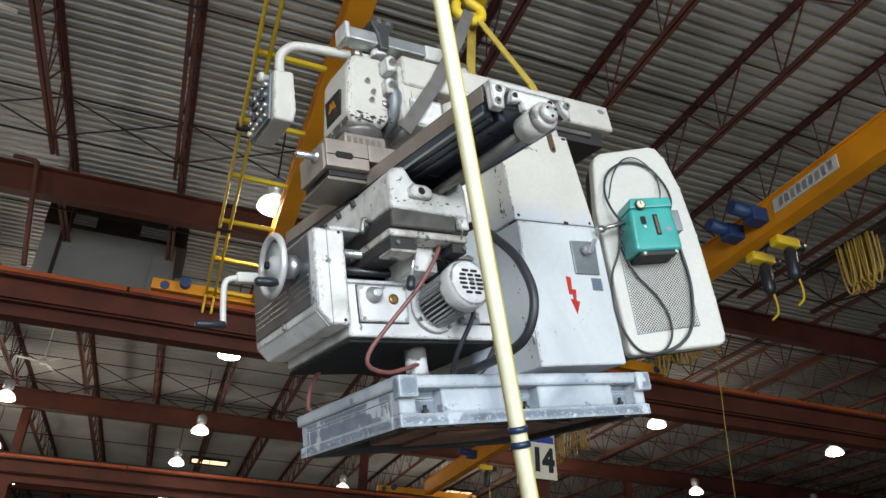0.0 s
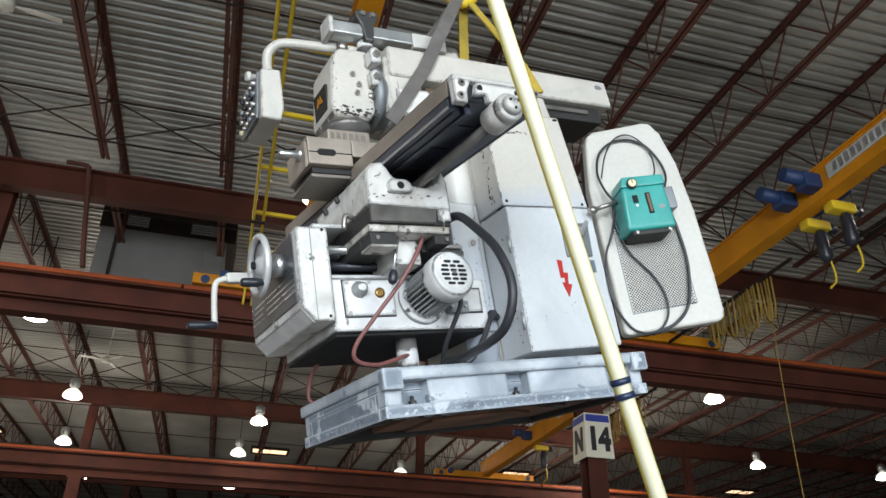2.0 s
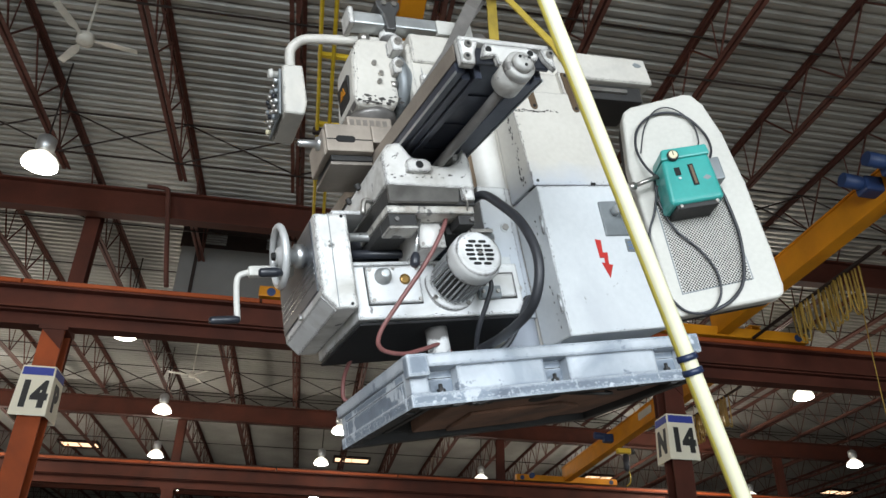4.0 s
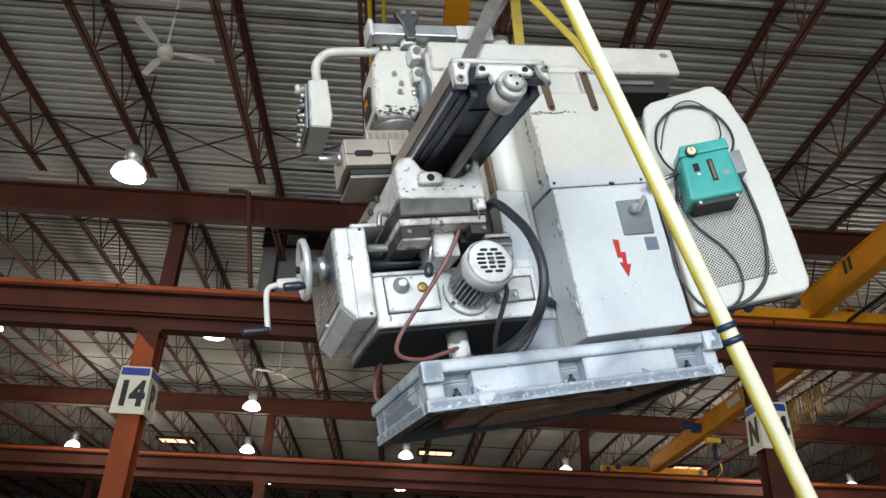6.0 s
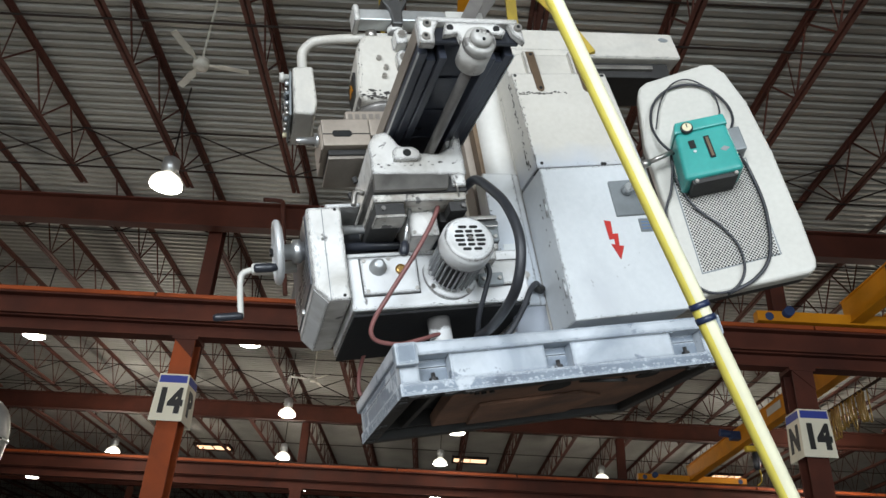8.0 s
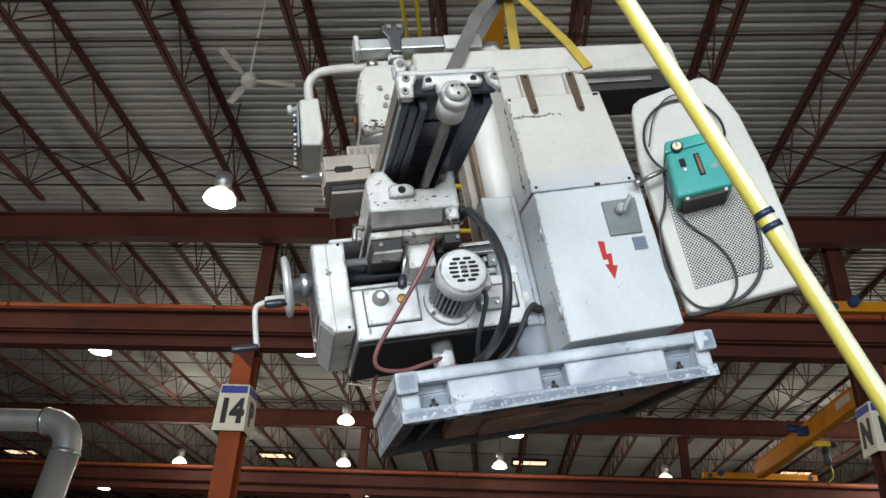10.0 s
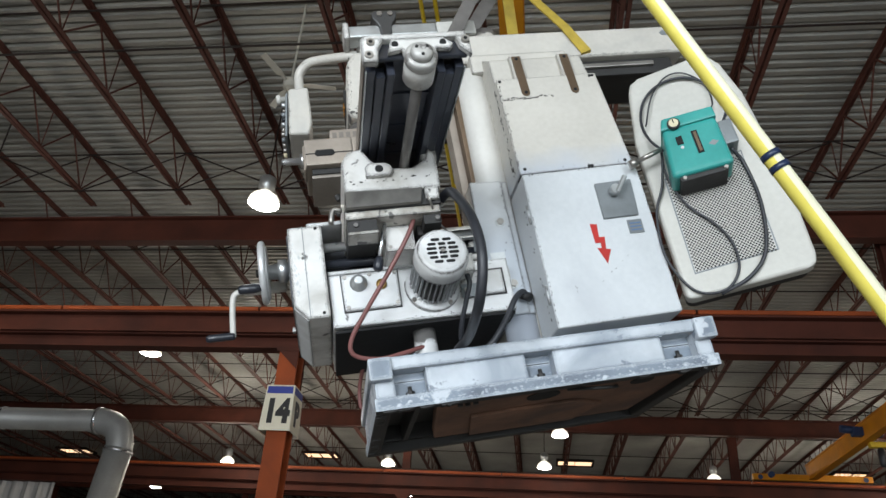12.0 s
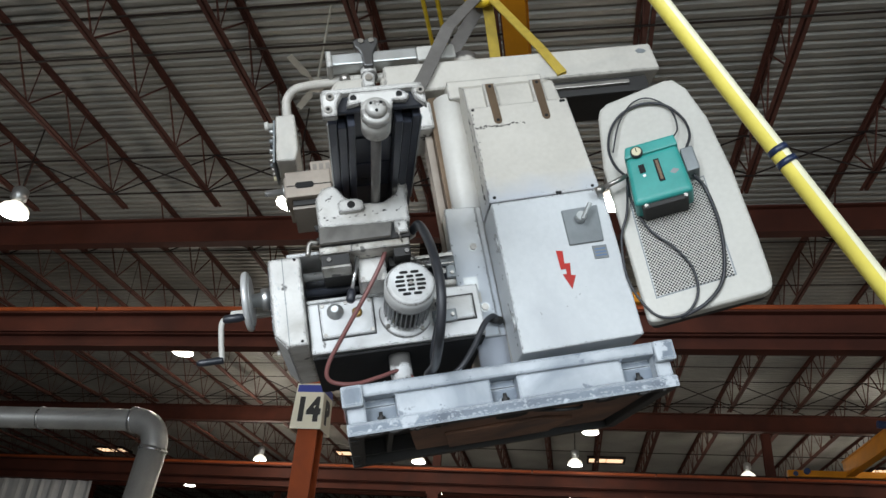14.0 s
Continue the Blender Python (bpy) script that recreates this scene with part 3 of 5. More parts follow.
# white curtain far down the hall
bm = B()
prev = None
for i in range(60):
    x = -18.6 + i * 0.075
    y = 21.72 + 0.05 * math.sin(i * 1.15) + 0.02 * math.sin(i * 2.7)
    cur = [bm.verts.new((x, y, z)) for z in (0.0, 5.762)] + [bm.verts.new((x, y + 0.01, z)) for z in (0.0, 5.762)]
    if prev:
        bm.faces.new((prev[0], cur[0], cur[1], prev[1]))
        bm.faces.new((prev[2], prev[3], cur[3], cur[2]))
    prev = cur
tagged(part("white_curtain", bm, CURTAIN), "pleated white curtain hung under the far runway", "curtain")


# ---- cranes ----
def bridge_crane(y0, y1, name_label, with_ladder, width=0.21, depth=0.42, side=1):
    """A bridge crane with its girder along y, built round x = 0 under the girder's middle."""
    e = new("bridge_crane")
    tagged(e, name_label, "crane", "bridge cranes")
    z0 = 6.5
    bm = B()
    box(bm, -width / 2, width / 2, y0, y1, z0, z0 + 0.025, 0.004, 1)
    box(bm, -width / 2, width / 2, y0, y1, z0 + depth - 0.025, z0 + depth, 0.004, 1)
    for s in (-1, 1):
        box(bm, s * (width / 2 - 0.035) - 0.005, s * (width / 2 - 0.035) + 0.005, y0, y1, z0 + 0.025, z0 + depth - 0.025)
    part("girder", bm, CRANE, e, "yellow box girder")
    for yy in (y0 + 0.12, y1 - 0.1):
        truck = part("end_truck", box(B(), -1.5, 1.5, yy - 0.08, yy + 0.08, 6.475, 6.64, 0.012), CRANE, e, "yellow end truck on the runway")
        for xx in (-1.32, 1.32):
            part("wheel", cyl(B(), (xx, yy - 0.09, 6.545), (xx, yy + 0.09, 6.545), 0.065, seg=16), MOTOR_BLUE, truck)
        part("drive_motor", cyl(B(), (-1.05, yy - 0.2, 6.60), (-1.05, yy + 0.02, 6.60), 0.075, seg=14), MOTOR_BLUE, truck)
    if with_ladder:
        for xr in (-0.745, -0.625):
            part("rail", tube(B(), [(xr, y0 + 0.4, z0), (xr, y1 - 0.5, z0), (xr, y1 - 0.28, z0 - 0.06), (xr, y1 - 0.22, z0 - 0.30)], 0.019, 8, 4), LADDER, e, "safety yellow rail")
        for k in range(10):
            yy = y1 - 0.25 - 1.02 * k
            part("outrigger", box(B(), -0.77, -width / 2, yy - 0.022, yy + 0.022, z0 + 0.03, z0 + 0.075, 0.004, 1), LADDER, e, "safety yellow outrigger bar")
        for k in range(3):
            part("clamp", box(B(), -0.79, -0.60, 4.3 + k * 2.1, 4.36 + k * 2.1, z0 - 0.03, z0 + 0.03, 0.005, 1), BRACE, e)
    return e


own = bridge_crane(-0.4, 10.7, "yellow bridge crane with side rails, carrying the machine", True)
OWN_X = 0.76
own.location = (OWN_X, 0, 0)
# trolley of the own crane, riding the girder over the load
trolley = new("hoist_trolley")
tagged(trolley, "yellow hoist trolley on the crane girder", "hoist")
part("trolley_body", box(B(), -0.33, 0.33, -0.35, 0.35, 6.98, 7.2, 0.02), CRANE, trolley)
part("drum", cyl(B(), (-0.3, 0, 7.3), (0.35, 0, 7.3), 0.14, seg=20), MOTOR_BLUE, trolley)
for xx in (-0.27, 0.27):
    part("side_plate", box(B(), xx - 0.012, xx + 0.012, -0.3, 0.3, 6.3, 6.98, 0.004, 1), CRANE, trolley)


def hoist_unit(parent, y, side):
    """A blue trolley hoist clamped to a girder, with its yellow body and hanging chain bag."""
    h = part("hoist", box(B(), -0.30, 0.34, y - 0.10, y + 0.10, 6.62, 6.82, 0.03), MOTOR_BLUE, parent, "dark blue trolley hoist")
    part("hoist_motor", cyl(B(), (-0.52, y, 6.78), (-0.1, y, 6.74), 0.085, seg=14), MOTOR_BLUE, h)
    part("hoist_body", box(B(), 0.02, 0.36, y - 0.08, y + 0.08, 6.37, 6.495, 0.03), LADDER, h, "yellow hoist body")
    part("gear_end", cyl(B(), (0.36, y, 6.43), (0.46, y, 6.43), 0.065, seg=14), BLACK, h)
    part("chain_bag", lathe(B(), (0.24, y, 6.37), (0, 0, -1), [(0, 0.05), (0.05, 0.075), (0.35, 0.08), (0.42, 0.04)], 12), BLACK, h)
    part("loop", tube(B(), [(0.28, y, 6.0), (0.31, y, 5.84), (0.29, y, 5.70), (0.19, y, 5.6)], 0.014, 6), LADDER, h)


def festoon(parent, ys, x, z, drop, n, step=0.075):
    for k in range(n):
        y = ys + k * step
        d = drop * random.uniform(0.75, 1.1)
        xx = x + random.uniform(-0.06, 0.06)
        part("festoon_loop", tube(B(), [(xx, y, z), (xx, y + 0.02, z - d * 0.8), (xx + 0.03, y + 0.10, z - d), (xx, y + 0.13, z - d * 0.8), (xx, y + 0.14, z)], 0.013, 6, 5), FESTOON, parent)
    part("festoon_track", box(B(), x - 0.02, x + 0.02, ys - 0.5, ys + n * step * 1.4 + 0.6, z, z + 0.035), BRACE, parent)


second = bridge_crane(-0.4, 10.7, "orange-yellow bridge crane with blue hoists and festoon cable", False, 0.21, 0.42)
second.location = (6.27, 0, 0)
hoist_unit(second, 6.55, 1)
hoist_unit(second, 6.12, 1)
festoon(second, 5.62, 1.02, 6.52, 0.60, 22, 0.017)
festoon(second, 5.66, 1.12, 6.52, 0.52, 16, 0.022)
festoon(second, 7.9, 0.50, 6.45, 0.55, 19)
part("name_panel", box(B(), -0.092, -0.080, 4.9, 5.9, 6.66, 6.84), FANW, second, "pale nameplate with unreadable lettering")
for k in range(9):
    part("lettering_bar", box(B(), -0.097, -0.093, 4.97 + k * 0.095, 5.03 + k * 0.095, 6.69, 6.81), ALU, second)
part("pull_cord", tube(B(), [(0.96, 8.5, 6.45), (0.88, 8.5, 4.9), (0.85, 8.5, 3.3), (0.86, 8.5, 1.2)], 0.008, 6), FESTOON, second, "hanging yellow pendant cable")
lettering("crane_number", "11", 0.26, Matrix(((0, 0, -1, -0.090), (-1, 0, 0, 9.3), (0, 1, 0, 6.78), (0, 0, 0, 1))), second, INK)

third = bridge_crane(10.95, 21.6, "yellow bridge crane in the next bay with festoon cable", False, 0.21, 0.42)
third.location = (7.15, 0, 0)
hoist_unit(third, 17.6, 1)
festoon(third, 13.2, 0.6, 6.45, 0.55, 23)
part("name_panel", box(B(), -0.092, -0.080, 15.2, 15.9, 6.68, 6.84), FANW, third, "pale nameplate with unreadable lettering")


# ---- the milling machine: u to its back, v across away from the dock doors, w up, in its own space ----
ORIGIN = Vector((0.566, 1.932, 2.253))
AXES = Matrix(((0.9509, -0.2277, -0.2095), (0.2045, 0.9707, -0.1265), (0.2321, 0.0775, 0.9696))).transposed().to_3x3()
REST = Matrix.Translation(ORIGIN) @ AXES.transposed().to_quaternion().to_matrix().to_4x4()
mill = new("milling_machine")
mill.matrix_world = REST
tagged(mill, "worn white knee milling machine hanging from crane slings", "milling machine")
HERE = lambda p, q, s: (p, s, q)          # outline in u, w swept along v
ALONG = lambda p, q, s: (s, p, q)         # outline in v, w swept along u


def build_base():
    bm = box(B(), 0.005, 0.975, 0.05, 0.63, 0.082, 0.106, 0.004)
    for c, d in ((0.05, 0.072), (0.608, 0.63)):
        box(bm, 0.005, 0.975, c, d, 0.030, 0.0815, 0.003)
    for a, b in ((0.005, 0.028), (0.952, 0.975)):
        box(bm, a, b, 0.0725, 0.6075, 0.030, 0.0815, 0.003)
    base = part("base", bm, BASE, mill, "blue-grey chipped hollow cast base with bolt pockets")

    def shade_hollow(ob, mat):
        """Faces that look down or into the hollow take mat, shade put into colour."""
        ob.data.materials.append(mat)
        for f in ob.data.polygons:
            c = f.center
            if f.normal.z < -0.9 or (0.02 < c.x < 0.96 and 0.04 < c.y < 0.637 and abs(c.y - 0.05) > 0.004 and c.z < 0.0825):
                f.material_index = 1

    shade_hollow(base, DARK)
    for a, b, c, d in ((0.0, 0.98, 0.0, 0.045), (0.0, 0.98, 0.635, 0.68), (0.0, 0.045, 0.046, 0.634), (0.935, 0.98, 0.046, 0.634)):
        shade_hollow(part("lower_rim", box(B(), a, b, c, d, 0.0, 0.036, 0.006), BASE, base, "lower rim with paint worn to pale grey"), DARK)
    for c, d in ((0.010, 0.06), (0.62, 0.67)):
        for a, b in ((0.006, 0.060), (0.146, 0.424), (0.502, 0.824), (0.924, 0.974)):
            part("side_web", box(B(), a, b, c, d, 0.034, 0.107, 0.005), BASE_LIGHT, base)
    bm = B()
    box(bm, -0.004, 0.984, -0.004, 0.684, 0.104, 0.142, 0.007)
    part("top_flange", bm, BASE_LIGHT, base, "paler top flange of the base")
    bm = B()
    prism(bm, [(0.175, 0.074), (0.945, 0.074), (0.935, 0.40), (0.920, 0.606), (0.225, 0.606), (0.200, 0.36)], lambda p, q, s: (p, q, s), 0.020, 0.060, 0.006, 2)
    under = part("underside", bm, UNDER, base, "rust-brown sump plate inside the base")
    for a, b, r in ((0.50, 0.17, 0.050), (0.80, 0.15, 0.036)):
        part("core_hole", cyl(B(), (a, b, 0.0175), (a, b, 0.030), r, seg=24), HOLE, under)
    for a, b in ((0.246, 0.13), (0.268, 0.135), (0.29, 0.128)):
        part("drain_stub", cyl(B(), (a, b, 0.012), (a, b, 0.021), 0.008, seg=8), DARK, under)
    part("sump_step", prism(B(), [(0.30, 0.29), (0.62, 0.27), (0.74, 0.36), (0.70, 0.57), (0.34, 0.58)], lambda p, q, s: (p, q, s), 0.008, 0.0198, 0.004, 2), UNDER, under)
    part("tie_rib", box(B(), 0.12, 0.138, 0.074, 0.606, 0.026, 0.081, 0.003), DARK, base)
    part("loose_wire", tube(B(), [(0.56, 0.12, 0.016), (0.62, 0.05, -0.006), (0.69, 0.09, -0.002), (0.72, 0.16, 0.016)], 0.005, 8, 6), DARK, base, "dark wire hanging under the base")
    rnd = random.Random(31)
    for k in range(16):                                     # ragged grout left along the lower rim
        u = rnd.choice((rnd.uniform(0.0, 0.20), rnd.uniform(0.70, 0.97)))
        w = rnd.uniform(0.012, 0.045)
        h = rnd.uniform(0.002, 0.006)
        part("grout_lump", prism(B(), [(u, -h), (u + w * 0.4, -h * 1.4), (u + w, -h * 0.4), (u + w, 0.004), (u, 0.004)], HERE, 0.006, 0.030, 0.001, 1), DARK, base)
    for k in range(9):
        v = rnd.uniform(0.03, 0.60)
        w = rnd.uniform(0.015, 0.05)
        h = rnd.uniform(0.002, 0.007)
        part("grout_lump", prism(B(), [(v, -h), (v + w * 0.5, -h * 1.3), (v + w, -h * 0.3), (v + w, 0.004), (v, 0.004)], ALONG, 0.006, 0.030, 0.001, 1), DARK, base)
    for u in (0.0, 0.93):
        part("corner_pad", box(B(), u - 0.006, u + 0.056, -0.020, 0.02, 0.078, 0.140, 0.008), BASE, base, "square corner pad with worn paint")
    for u in (0.10, 0.463, 0.872):
        b = part("anchor_bolt", cyl(B(), (u, 0.030, 0.036), (u, 0.030, 0.062), 0.006, seg=10), DARK, base)
        part("nut", cyl(B(), (u, 0.030, 0.036), (u, 0.030, 0.048), 0.012, seg=6), DARK, b)
    return base


def build_column():
    slope = lambda w: 0.018 + 0.10 * (w - 0.68)                # the upper cover leans back
    LEAN = lambda p, q, s: (p, s + slope(q), q)
    bm = B()
    prism(bm, [(0.536, 0.142), (0.905, 0.142), (0.895, 0.66), (0.880, 1.03), (0.868, 1.165), (0.545, 1.165), (0.538, 0.66)], HERE, 0.172, 0.58, 0.010, 2)
    box(bm, 0.47, 0.535, 0.235, 0.57, 0.142, 1.165)
    col = part("column", bm, WHITE, mill, "tall tapered white cast column")
    part("rounded_corner", tube(B(), [(0.500, 0.228, 0.142), (0.500, 0.228, 0.66), (0.506, 0.230, 1.20)], 0.056, 28, 2), PILLAR, col, "smooth rounded white front corner of the column")
    bm = B()
    prism(bm, [(0.536, 0.164), (0.918, 0.172), (0.910, 0.672), (0.536, 0.662)], HERE, 0.008, 0.171, 0.006, 3)
    d = part("cabinet_door", bm, GREY, col, "pale grey lower cabinet door")
    bm = B()
    prism(bm, [(0.534, 0.668), (0.909, 0.678), (0.892, 1.060), (0.541, 1.054)], lambda p, q, s: (p, slope(q) if s == 0 else s, q), 0, 0.171, 0.005, 2)
    up = part("upper_cover", bm, COVER, col, "white upper cover plate with dark screws")
    bm = B()
    prism(bm, [(0.075, 1.03), (0.085, 1.155), (0.196, 1.243), (0.50, 1.243), (0.50, 1.03)], lambda p, q, s: (s - 0.12 * (q - 1.03) if s > 0.7 else s, p, q), 0.541, 0.885, 0.006, 2)
    neck = part("neck", bm, WHITE, col, "white sloped neck under the overarm")
    for u in (0.631, 0.802):
        part("slot_pad", prism(B(), [(u - 0.024, 1.056), (u + 0.024, 1.056), (u + 0.022, 1.158), (u - 0.022, 1.158)], LEAN, 0.004, 0.07, 0.003, 2), WHITE, neck)
    bm = B()
    prism(bm, [(0.400, 0.274), (0.514, 0.270), (0.514, 0.731), (0.408, 0.735)], HERE, 0.160, 0.24, 0.005, 2)
    part("flank", bm, FLANK, col, "white flank plate with scratched edge")
    part("flank_return", box(B(), 0.5145, 0.5355, 0.171, 0.26, 0.272, 0.733, 0.003), FLANK, col)
    for u in (0.631, 0.802):
        s = part("slot_strip", prism(B(), [(u - 0.014, 0.988), (u - 0.009, 0.979), (u, 0.975), (u + 0.009, 0.979), (u + 0.014, 0.988), (u + 0.014, 1.150), (u - 0.014, 1.150)], LEAN, -0.003, 0.0035), SLOT, up, "brown slotted strip with rounded end")
        for w in (0.990, 1.138):
            part("screw", cyl(B(), (u, slope(w) - 0.005, w), (u, slope(w) + 0.002, w), 0.006, seg=10), HOLE, s)
    sw = part("switch_plate", prism(B(), [(0.755, 0.485), (0.868, 0.487), (0.875, 0.612), (0.755, 0.606)], HERE, 0.0, 0.010, 0.002, 1), PLATE, d, "grey main switch plate")
    bm = cyl(B(), (0.806, -0.004, 0.568), (0.806, -0.030, 0.568), 0.016, seg=14)
    prism(bm, [(0.797, 0.553), (0.808, 0.548), (0.848, 0.602), (0.836, 0.610)], HERE, -0.040, -0.026, 0.003, 1)
    part("switch_lever", bm, ALU, sw, "grey rotary switch lever")
    pl = part("data_plate", box(B(), 0.826, 0.872, 0.004, 0.010, 0.430, 0.474), PLATE, d, "small dark data plate with unreadable print")
    for k in range(3):
        part("print_bar", box(B(), 0.831, 0.866, 0.0026, 0.0038, 0.438 + k * 0.011, 0.442 + k * 0.011), BLUE, pl)
    bm = B()
    prism(bm, [(0.708, 0.474), (0.729, 0.470), (0.725, 0.428), (0.743, 0.428), (0.737, 0.388), (0.752, 0.386), (0.731, 0.343), (0.712, 0.394), (0.725, 0.392), (0.726, 0.410), (0.710, 0.410)], HERE, 0.0055, 0.010)
    part("warning_bolt", bm, RED, d, "red lightning bolt warning mark")
    for u, w in ((0.554, 0.686), (0.885, 0.690), (0.552, 1.043), (0.878, 1.048), (0.868, 1.047), (0.762, 0.679), (0.772, 0.679)):
        part("cover_screw", cyl(B(), (u, slope(w) - 0.002, w), (u, slope(w) + 0.008, w), 0.0055, seg=10), HOLE, up)
    for w in (0.24, 0.50):
        part("hinge", cyl(B(), (0.533, 0.020, w), (0.533, 0.020, w + 0.06), 0.0045, seg=10), GREY, d)
    for u, w in ((0.481, 0.582), (0.481, 0.369)):
        b = part("flank_bolt", cyl(B(), (u, 0.150, w), (u, 0.1602, w), 0.012, seg=6), STEEL, col)
        part("washer", cyl(B(), (u, 0.1565, w), (u, 0.1603, w), 0.016, seg=18), ALU, b)
    part("cover_seam", box(B(), 0.537, 0.905, 0.022, 0.060, 0.6635, 0.6675), HOLE, col)
    lab = part("rating_label", box(B(), 0.428, 0.474, 0.1575, 0.1598, 0.432, 0.478), ALU, col, "worn paper rating label")
    part("label_panel", box(B(), 0.438, 0.476, 0.1582, 0.1599, 0.388, 0.424), FANW, lab)
    return col


def build_ram():
    bm = B()
    prism(bm, [(0.285, 1.245), (1.352, 1.245), (1.340, 1.368), (0.285, 1.370)], HERE, 0.205, 0.46, 0.014, 3)
    ram = part("overarm", bm, WHITE, mill, "long white overarm above the column")
    part("dovetail", box(B(), 0.86, 1.30, 0.235, 0.43, 1.176, 1.243, 0.006), DARK, ram, "dark dovetail slide under the overarm")
    part("dovetail", box(B(), 0.88, 1.22, 0.22, 0.26, 1.205, 1.222, 0.003), STEEL, ram)
    part("saddle_block", box(B(), 0.50, 0.86, 0.16, 0.50, 1.166, 1.244, 0.01), WHITE, ram)
    bm = B()
    tube(bm, [(0.62, 0.33, 1.37), (0.62, 0.33, 1.46)], 0.055, 18, 2)
    part("lifting_post", bm, WHITE, ram)
    part("cast_mark", prism(B(), [(1.27, 1.335), (1.285, 1.345), (1.305, 1.34), (1.315, 1.33), (1.30, 1.322), (1.28, 1.323)], HERE, 0.2035, 0.207), PLATE, ram)
    return ram


def build_head():
    bm = B()
    prism(bm, [(0.055, 1.10), (0.072, 1.07), (0.20, 1.07), (0.225, 1.10), (0.235, 1.335), (0.21, 1.352), (0.105, 1.352), (0.075, 1.30)], HERE, 0.235, 0.44, 0.026, 4)
    head = part("milling_head", bm, WHITE, mill, "worn white milling head with chipped paint")
    part("swivel_flange", lathe(B(), (0.225, 0.33, 1.20), (1, 0, 0), [(0, 0.115), (0.012, 0.128), (0.03, 0.128), (0.035, 0.11), (0.085, 0.105), (0.09, 0.12)], 32), PLATE, head, "dark graduated swivel ring")
    part("neck_casting", box(B(), 0.27, 0.42, 0.215, 0.45, 1.10, 1.34, 0.03, 3), WHITE, head)
    part("lower_casting", box(B(), 0.30, 0.44, 0.20, 0.40, 1.08, 1.20, 0.02, 3), WORN, head)
    for k in range(6):
        a = k * math.pi / 3 + 0.4
        bm = cyl(B(), (0.222, 0.33 + 0.095 * math.cos(a), 1.20 + 0.095 * math.sin(a)), (0.200, 0.33 + 0.095 * math.cos(a), 1.20 + 0.095 * math.sin(a)), 0.015, seg=10)
        part("ring_bolt", bm, STEEL, head)
    for w, d in ((1.305, 0.02), (1.225, 0.0)):
        cb = part("clamp_block", prism(B(), [(0.205, w - 0.035), (0.245, w - 0.03), (0.250, w + 0.02), (0.225, w + 0.035), (0.203, w + 0.02)], HERE, 0.205 - d, 0.24, 0.005), WORN, head)
        part("clamp_nut", cyl(B(), (0.226, 0.192 - d, w), (0.226, 0.206 - d, w), 0.014, seg=6), STEEL, cb)
    part("oil_cup", box(B(), 0.20, 0.25, 0.225, 0.26, 1.275, 1.33, 0.008), WORN, head)
    for u, w in ((0.145, 1.24), (0.165, 1.20), (0.155, 1.165)):
        part("plug", cyl(B(), (u, 0.236, w), (u, 0.222, w), 0.009, seg=8), STEEL, head)
    part("spindle_nose", lathe(B(), (0.145, 0.33, 1.075), (0, 0, -1), [(0, 0.085), (0.02, 0.085), (0.035, 0.06), (0.05, 0.055)], 28), DULL, head)
    bd = part("badge", prism(B(), [(0.28, 1.115), (0.395, 1.115), (0.395, 1.215), (0.28, 1.215)], lambda p, q, s: (s, p, q), 0.056, 0.066), INK, head, "black square badge with an orange mark")
    part("badge_mark", prism(B(), [(0.31, 1.16), (0.33, 1.195), (0.34, 1.175), (0.35, 1.195), (0.37, 1.16), (0.355, 1.16), (0.34, 1.168), (0.325, 1.16)], lambda p, q, s: (s, p, q), 0.0535, 0.0555), CRANE, bd)
    # overarm drive bar above the head
    bar = part("brace_bar", box(B(), 0.10, 0.43, 0.25, 0.315, 1.425, 1.475, 0.006), ALU, mill, "square aluminium brace bar on top")
    part("end_knob", box(B(), 0.082, 0.105, 0.24, 0.325, 1.413, 1.487, 0.008), WORN, bar)
    part("slide", box(B(), 0.43, 0.58, 0.25, 0.325, 1.415, 1.480, 0.01), FANW, bar)
    bm = B()
    prism(bm, [(0.222, 1.40), (0.258, 1.40), (0.262, 1.46), (0.285, 1.500), (0.288, 1.525), (0.262, 1.532), (0.240, 1.522), (0.212, 1.532), (0.192, 1.520), (0.196, 1.495), (0.216, 1.46)], HERE, 0.236, 0.330, 0.006)
    part("clamp_bracket", bm, PANEL, bar, "worn dark steel clamp bracket")
    for u in (0.222, 0.262):
        part("bracket_bolt", cyl(B(), (u, 0.229, 1.512), (u, 0.238, 1.512), 0.011, seg=6), STEEL, bar)
    part("bracket_stud", lathe(B(), (0.238, 0.285, 1.345), (0, 0, 1), [(0, 0.018), (0.03, 0.018), (0.032, 0.032), (0.07, 0.030), (0.08, 0.02)], 16), WORN, bar)
    return head


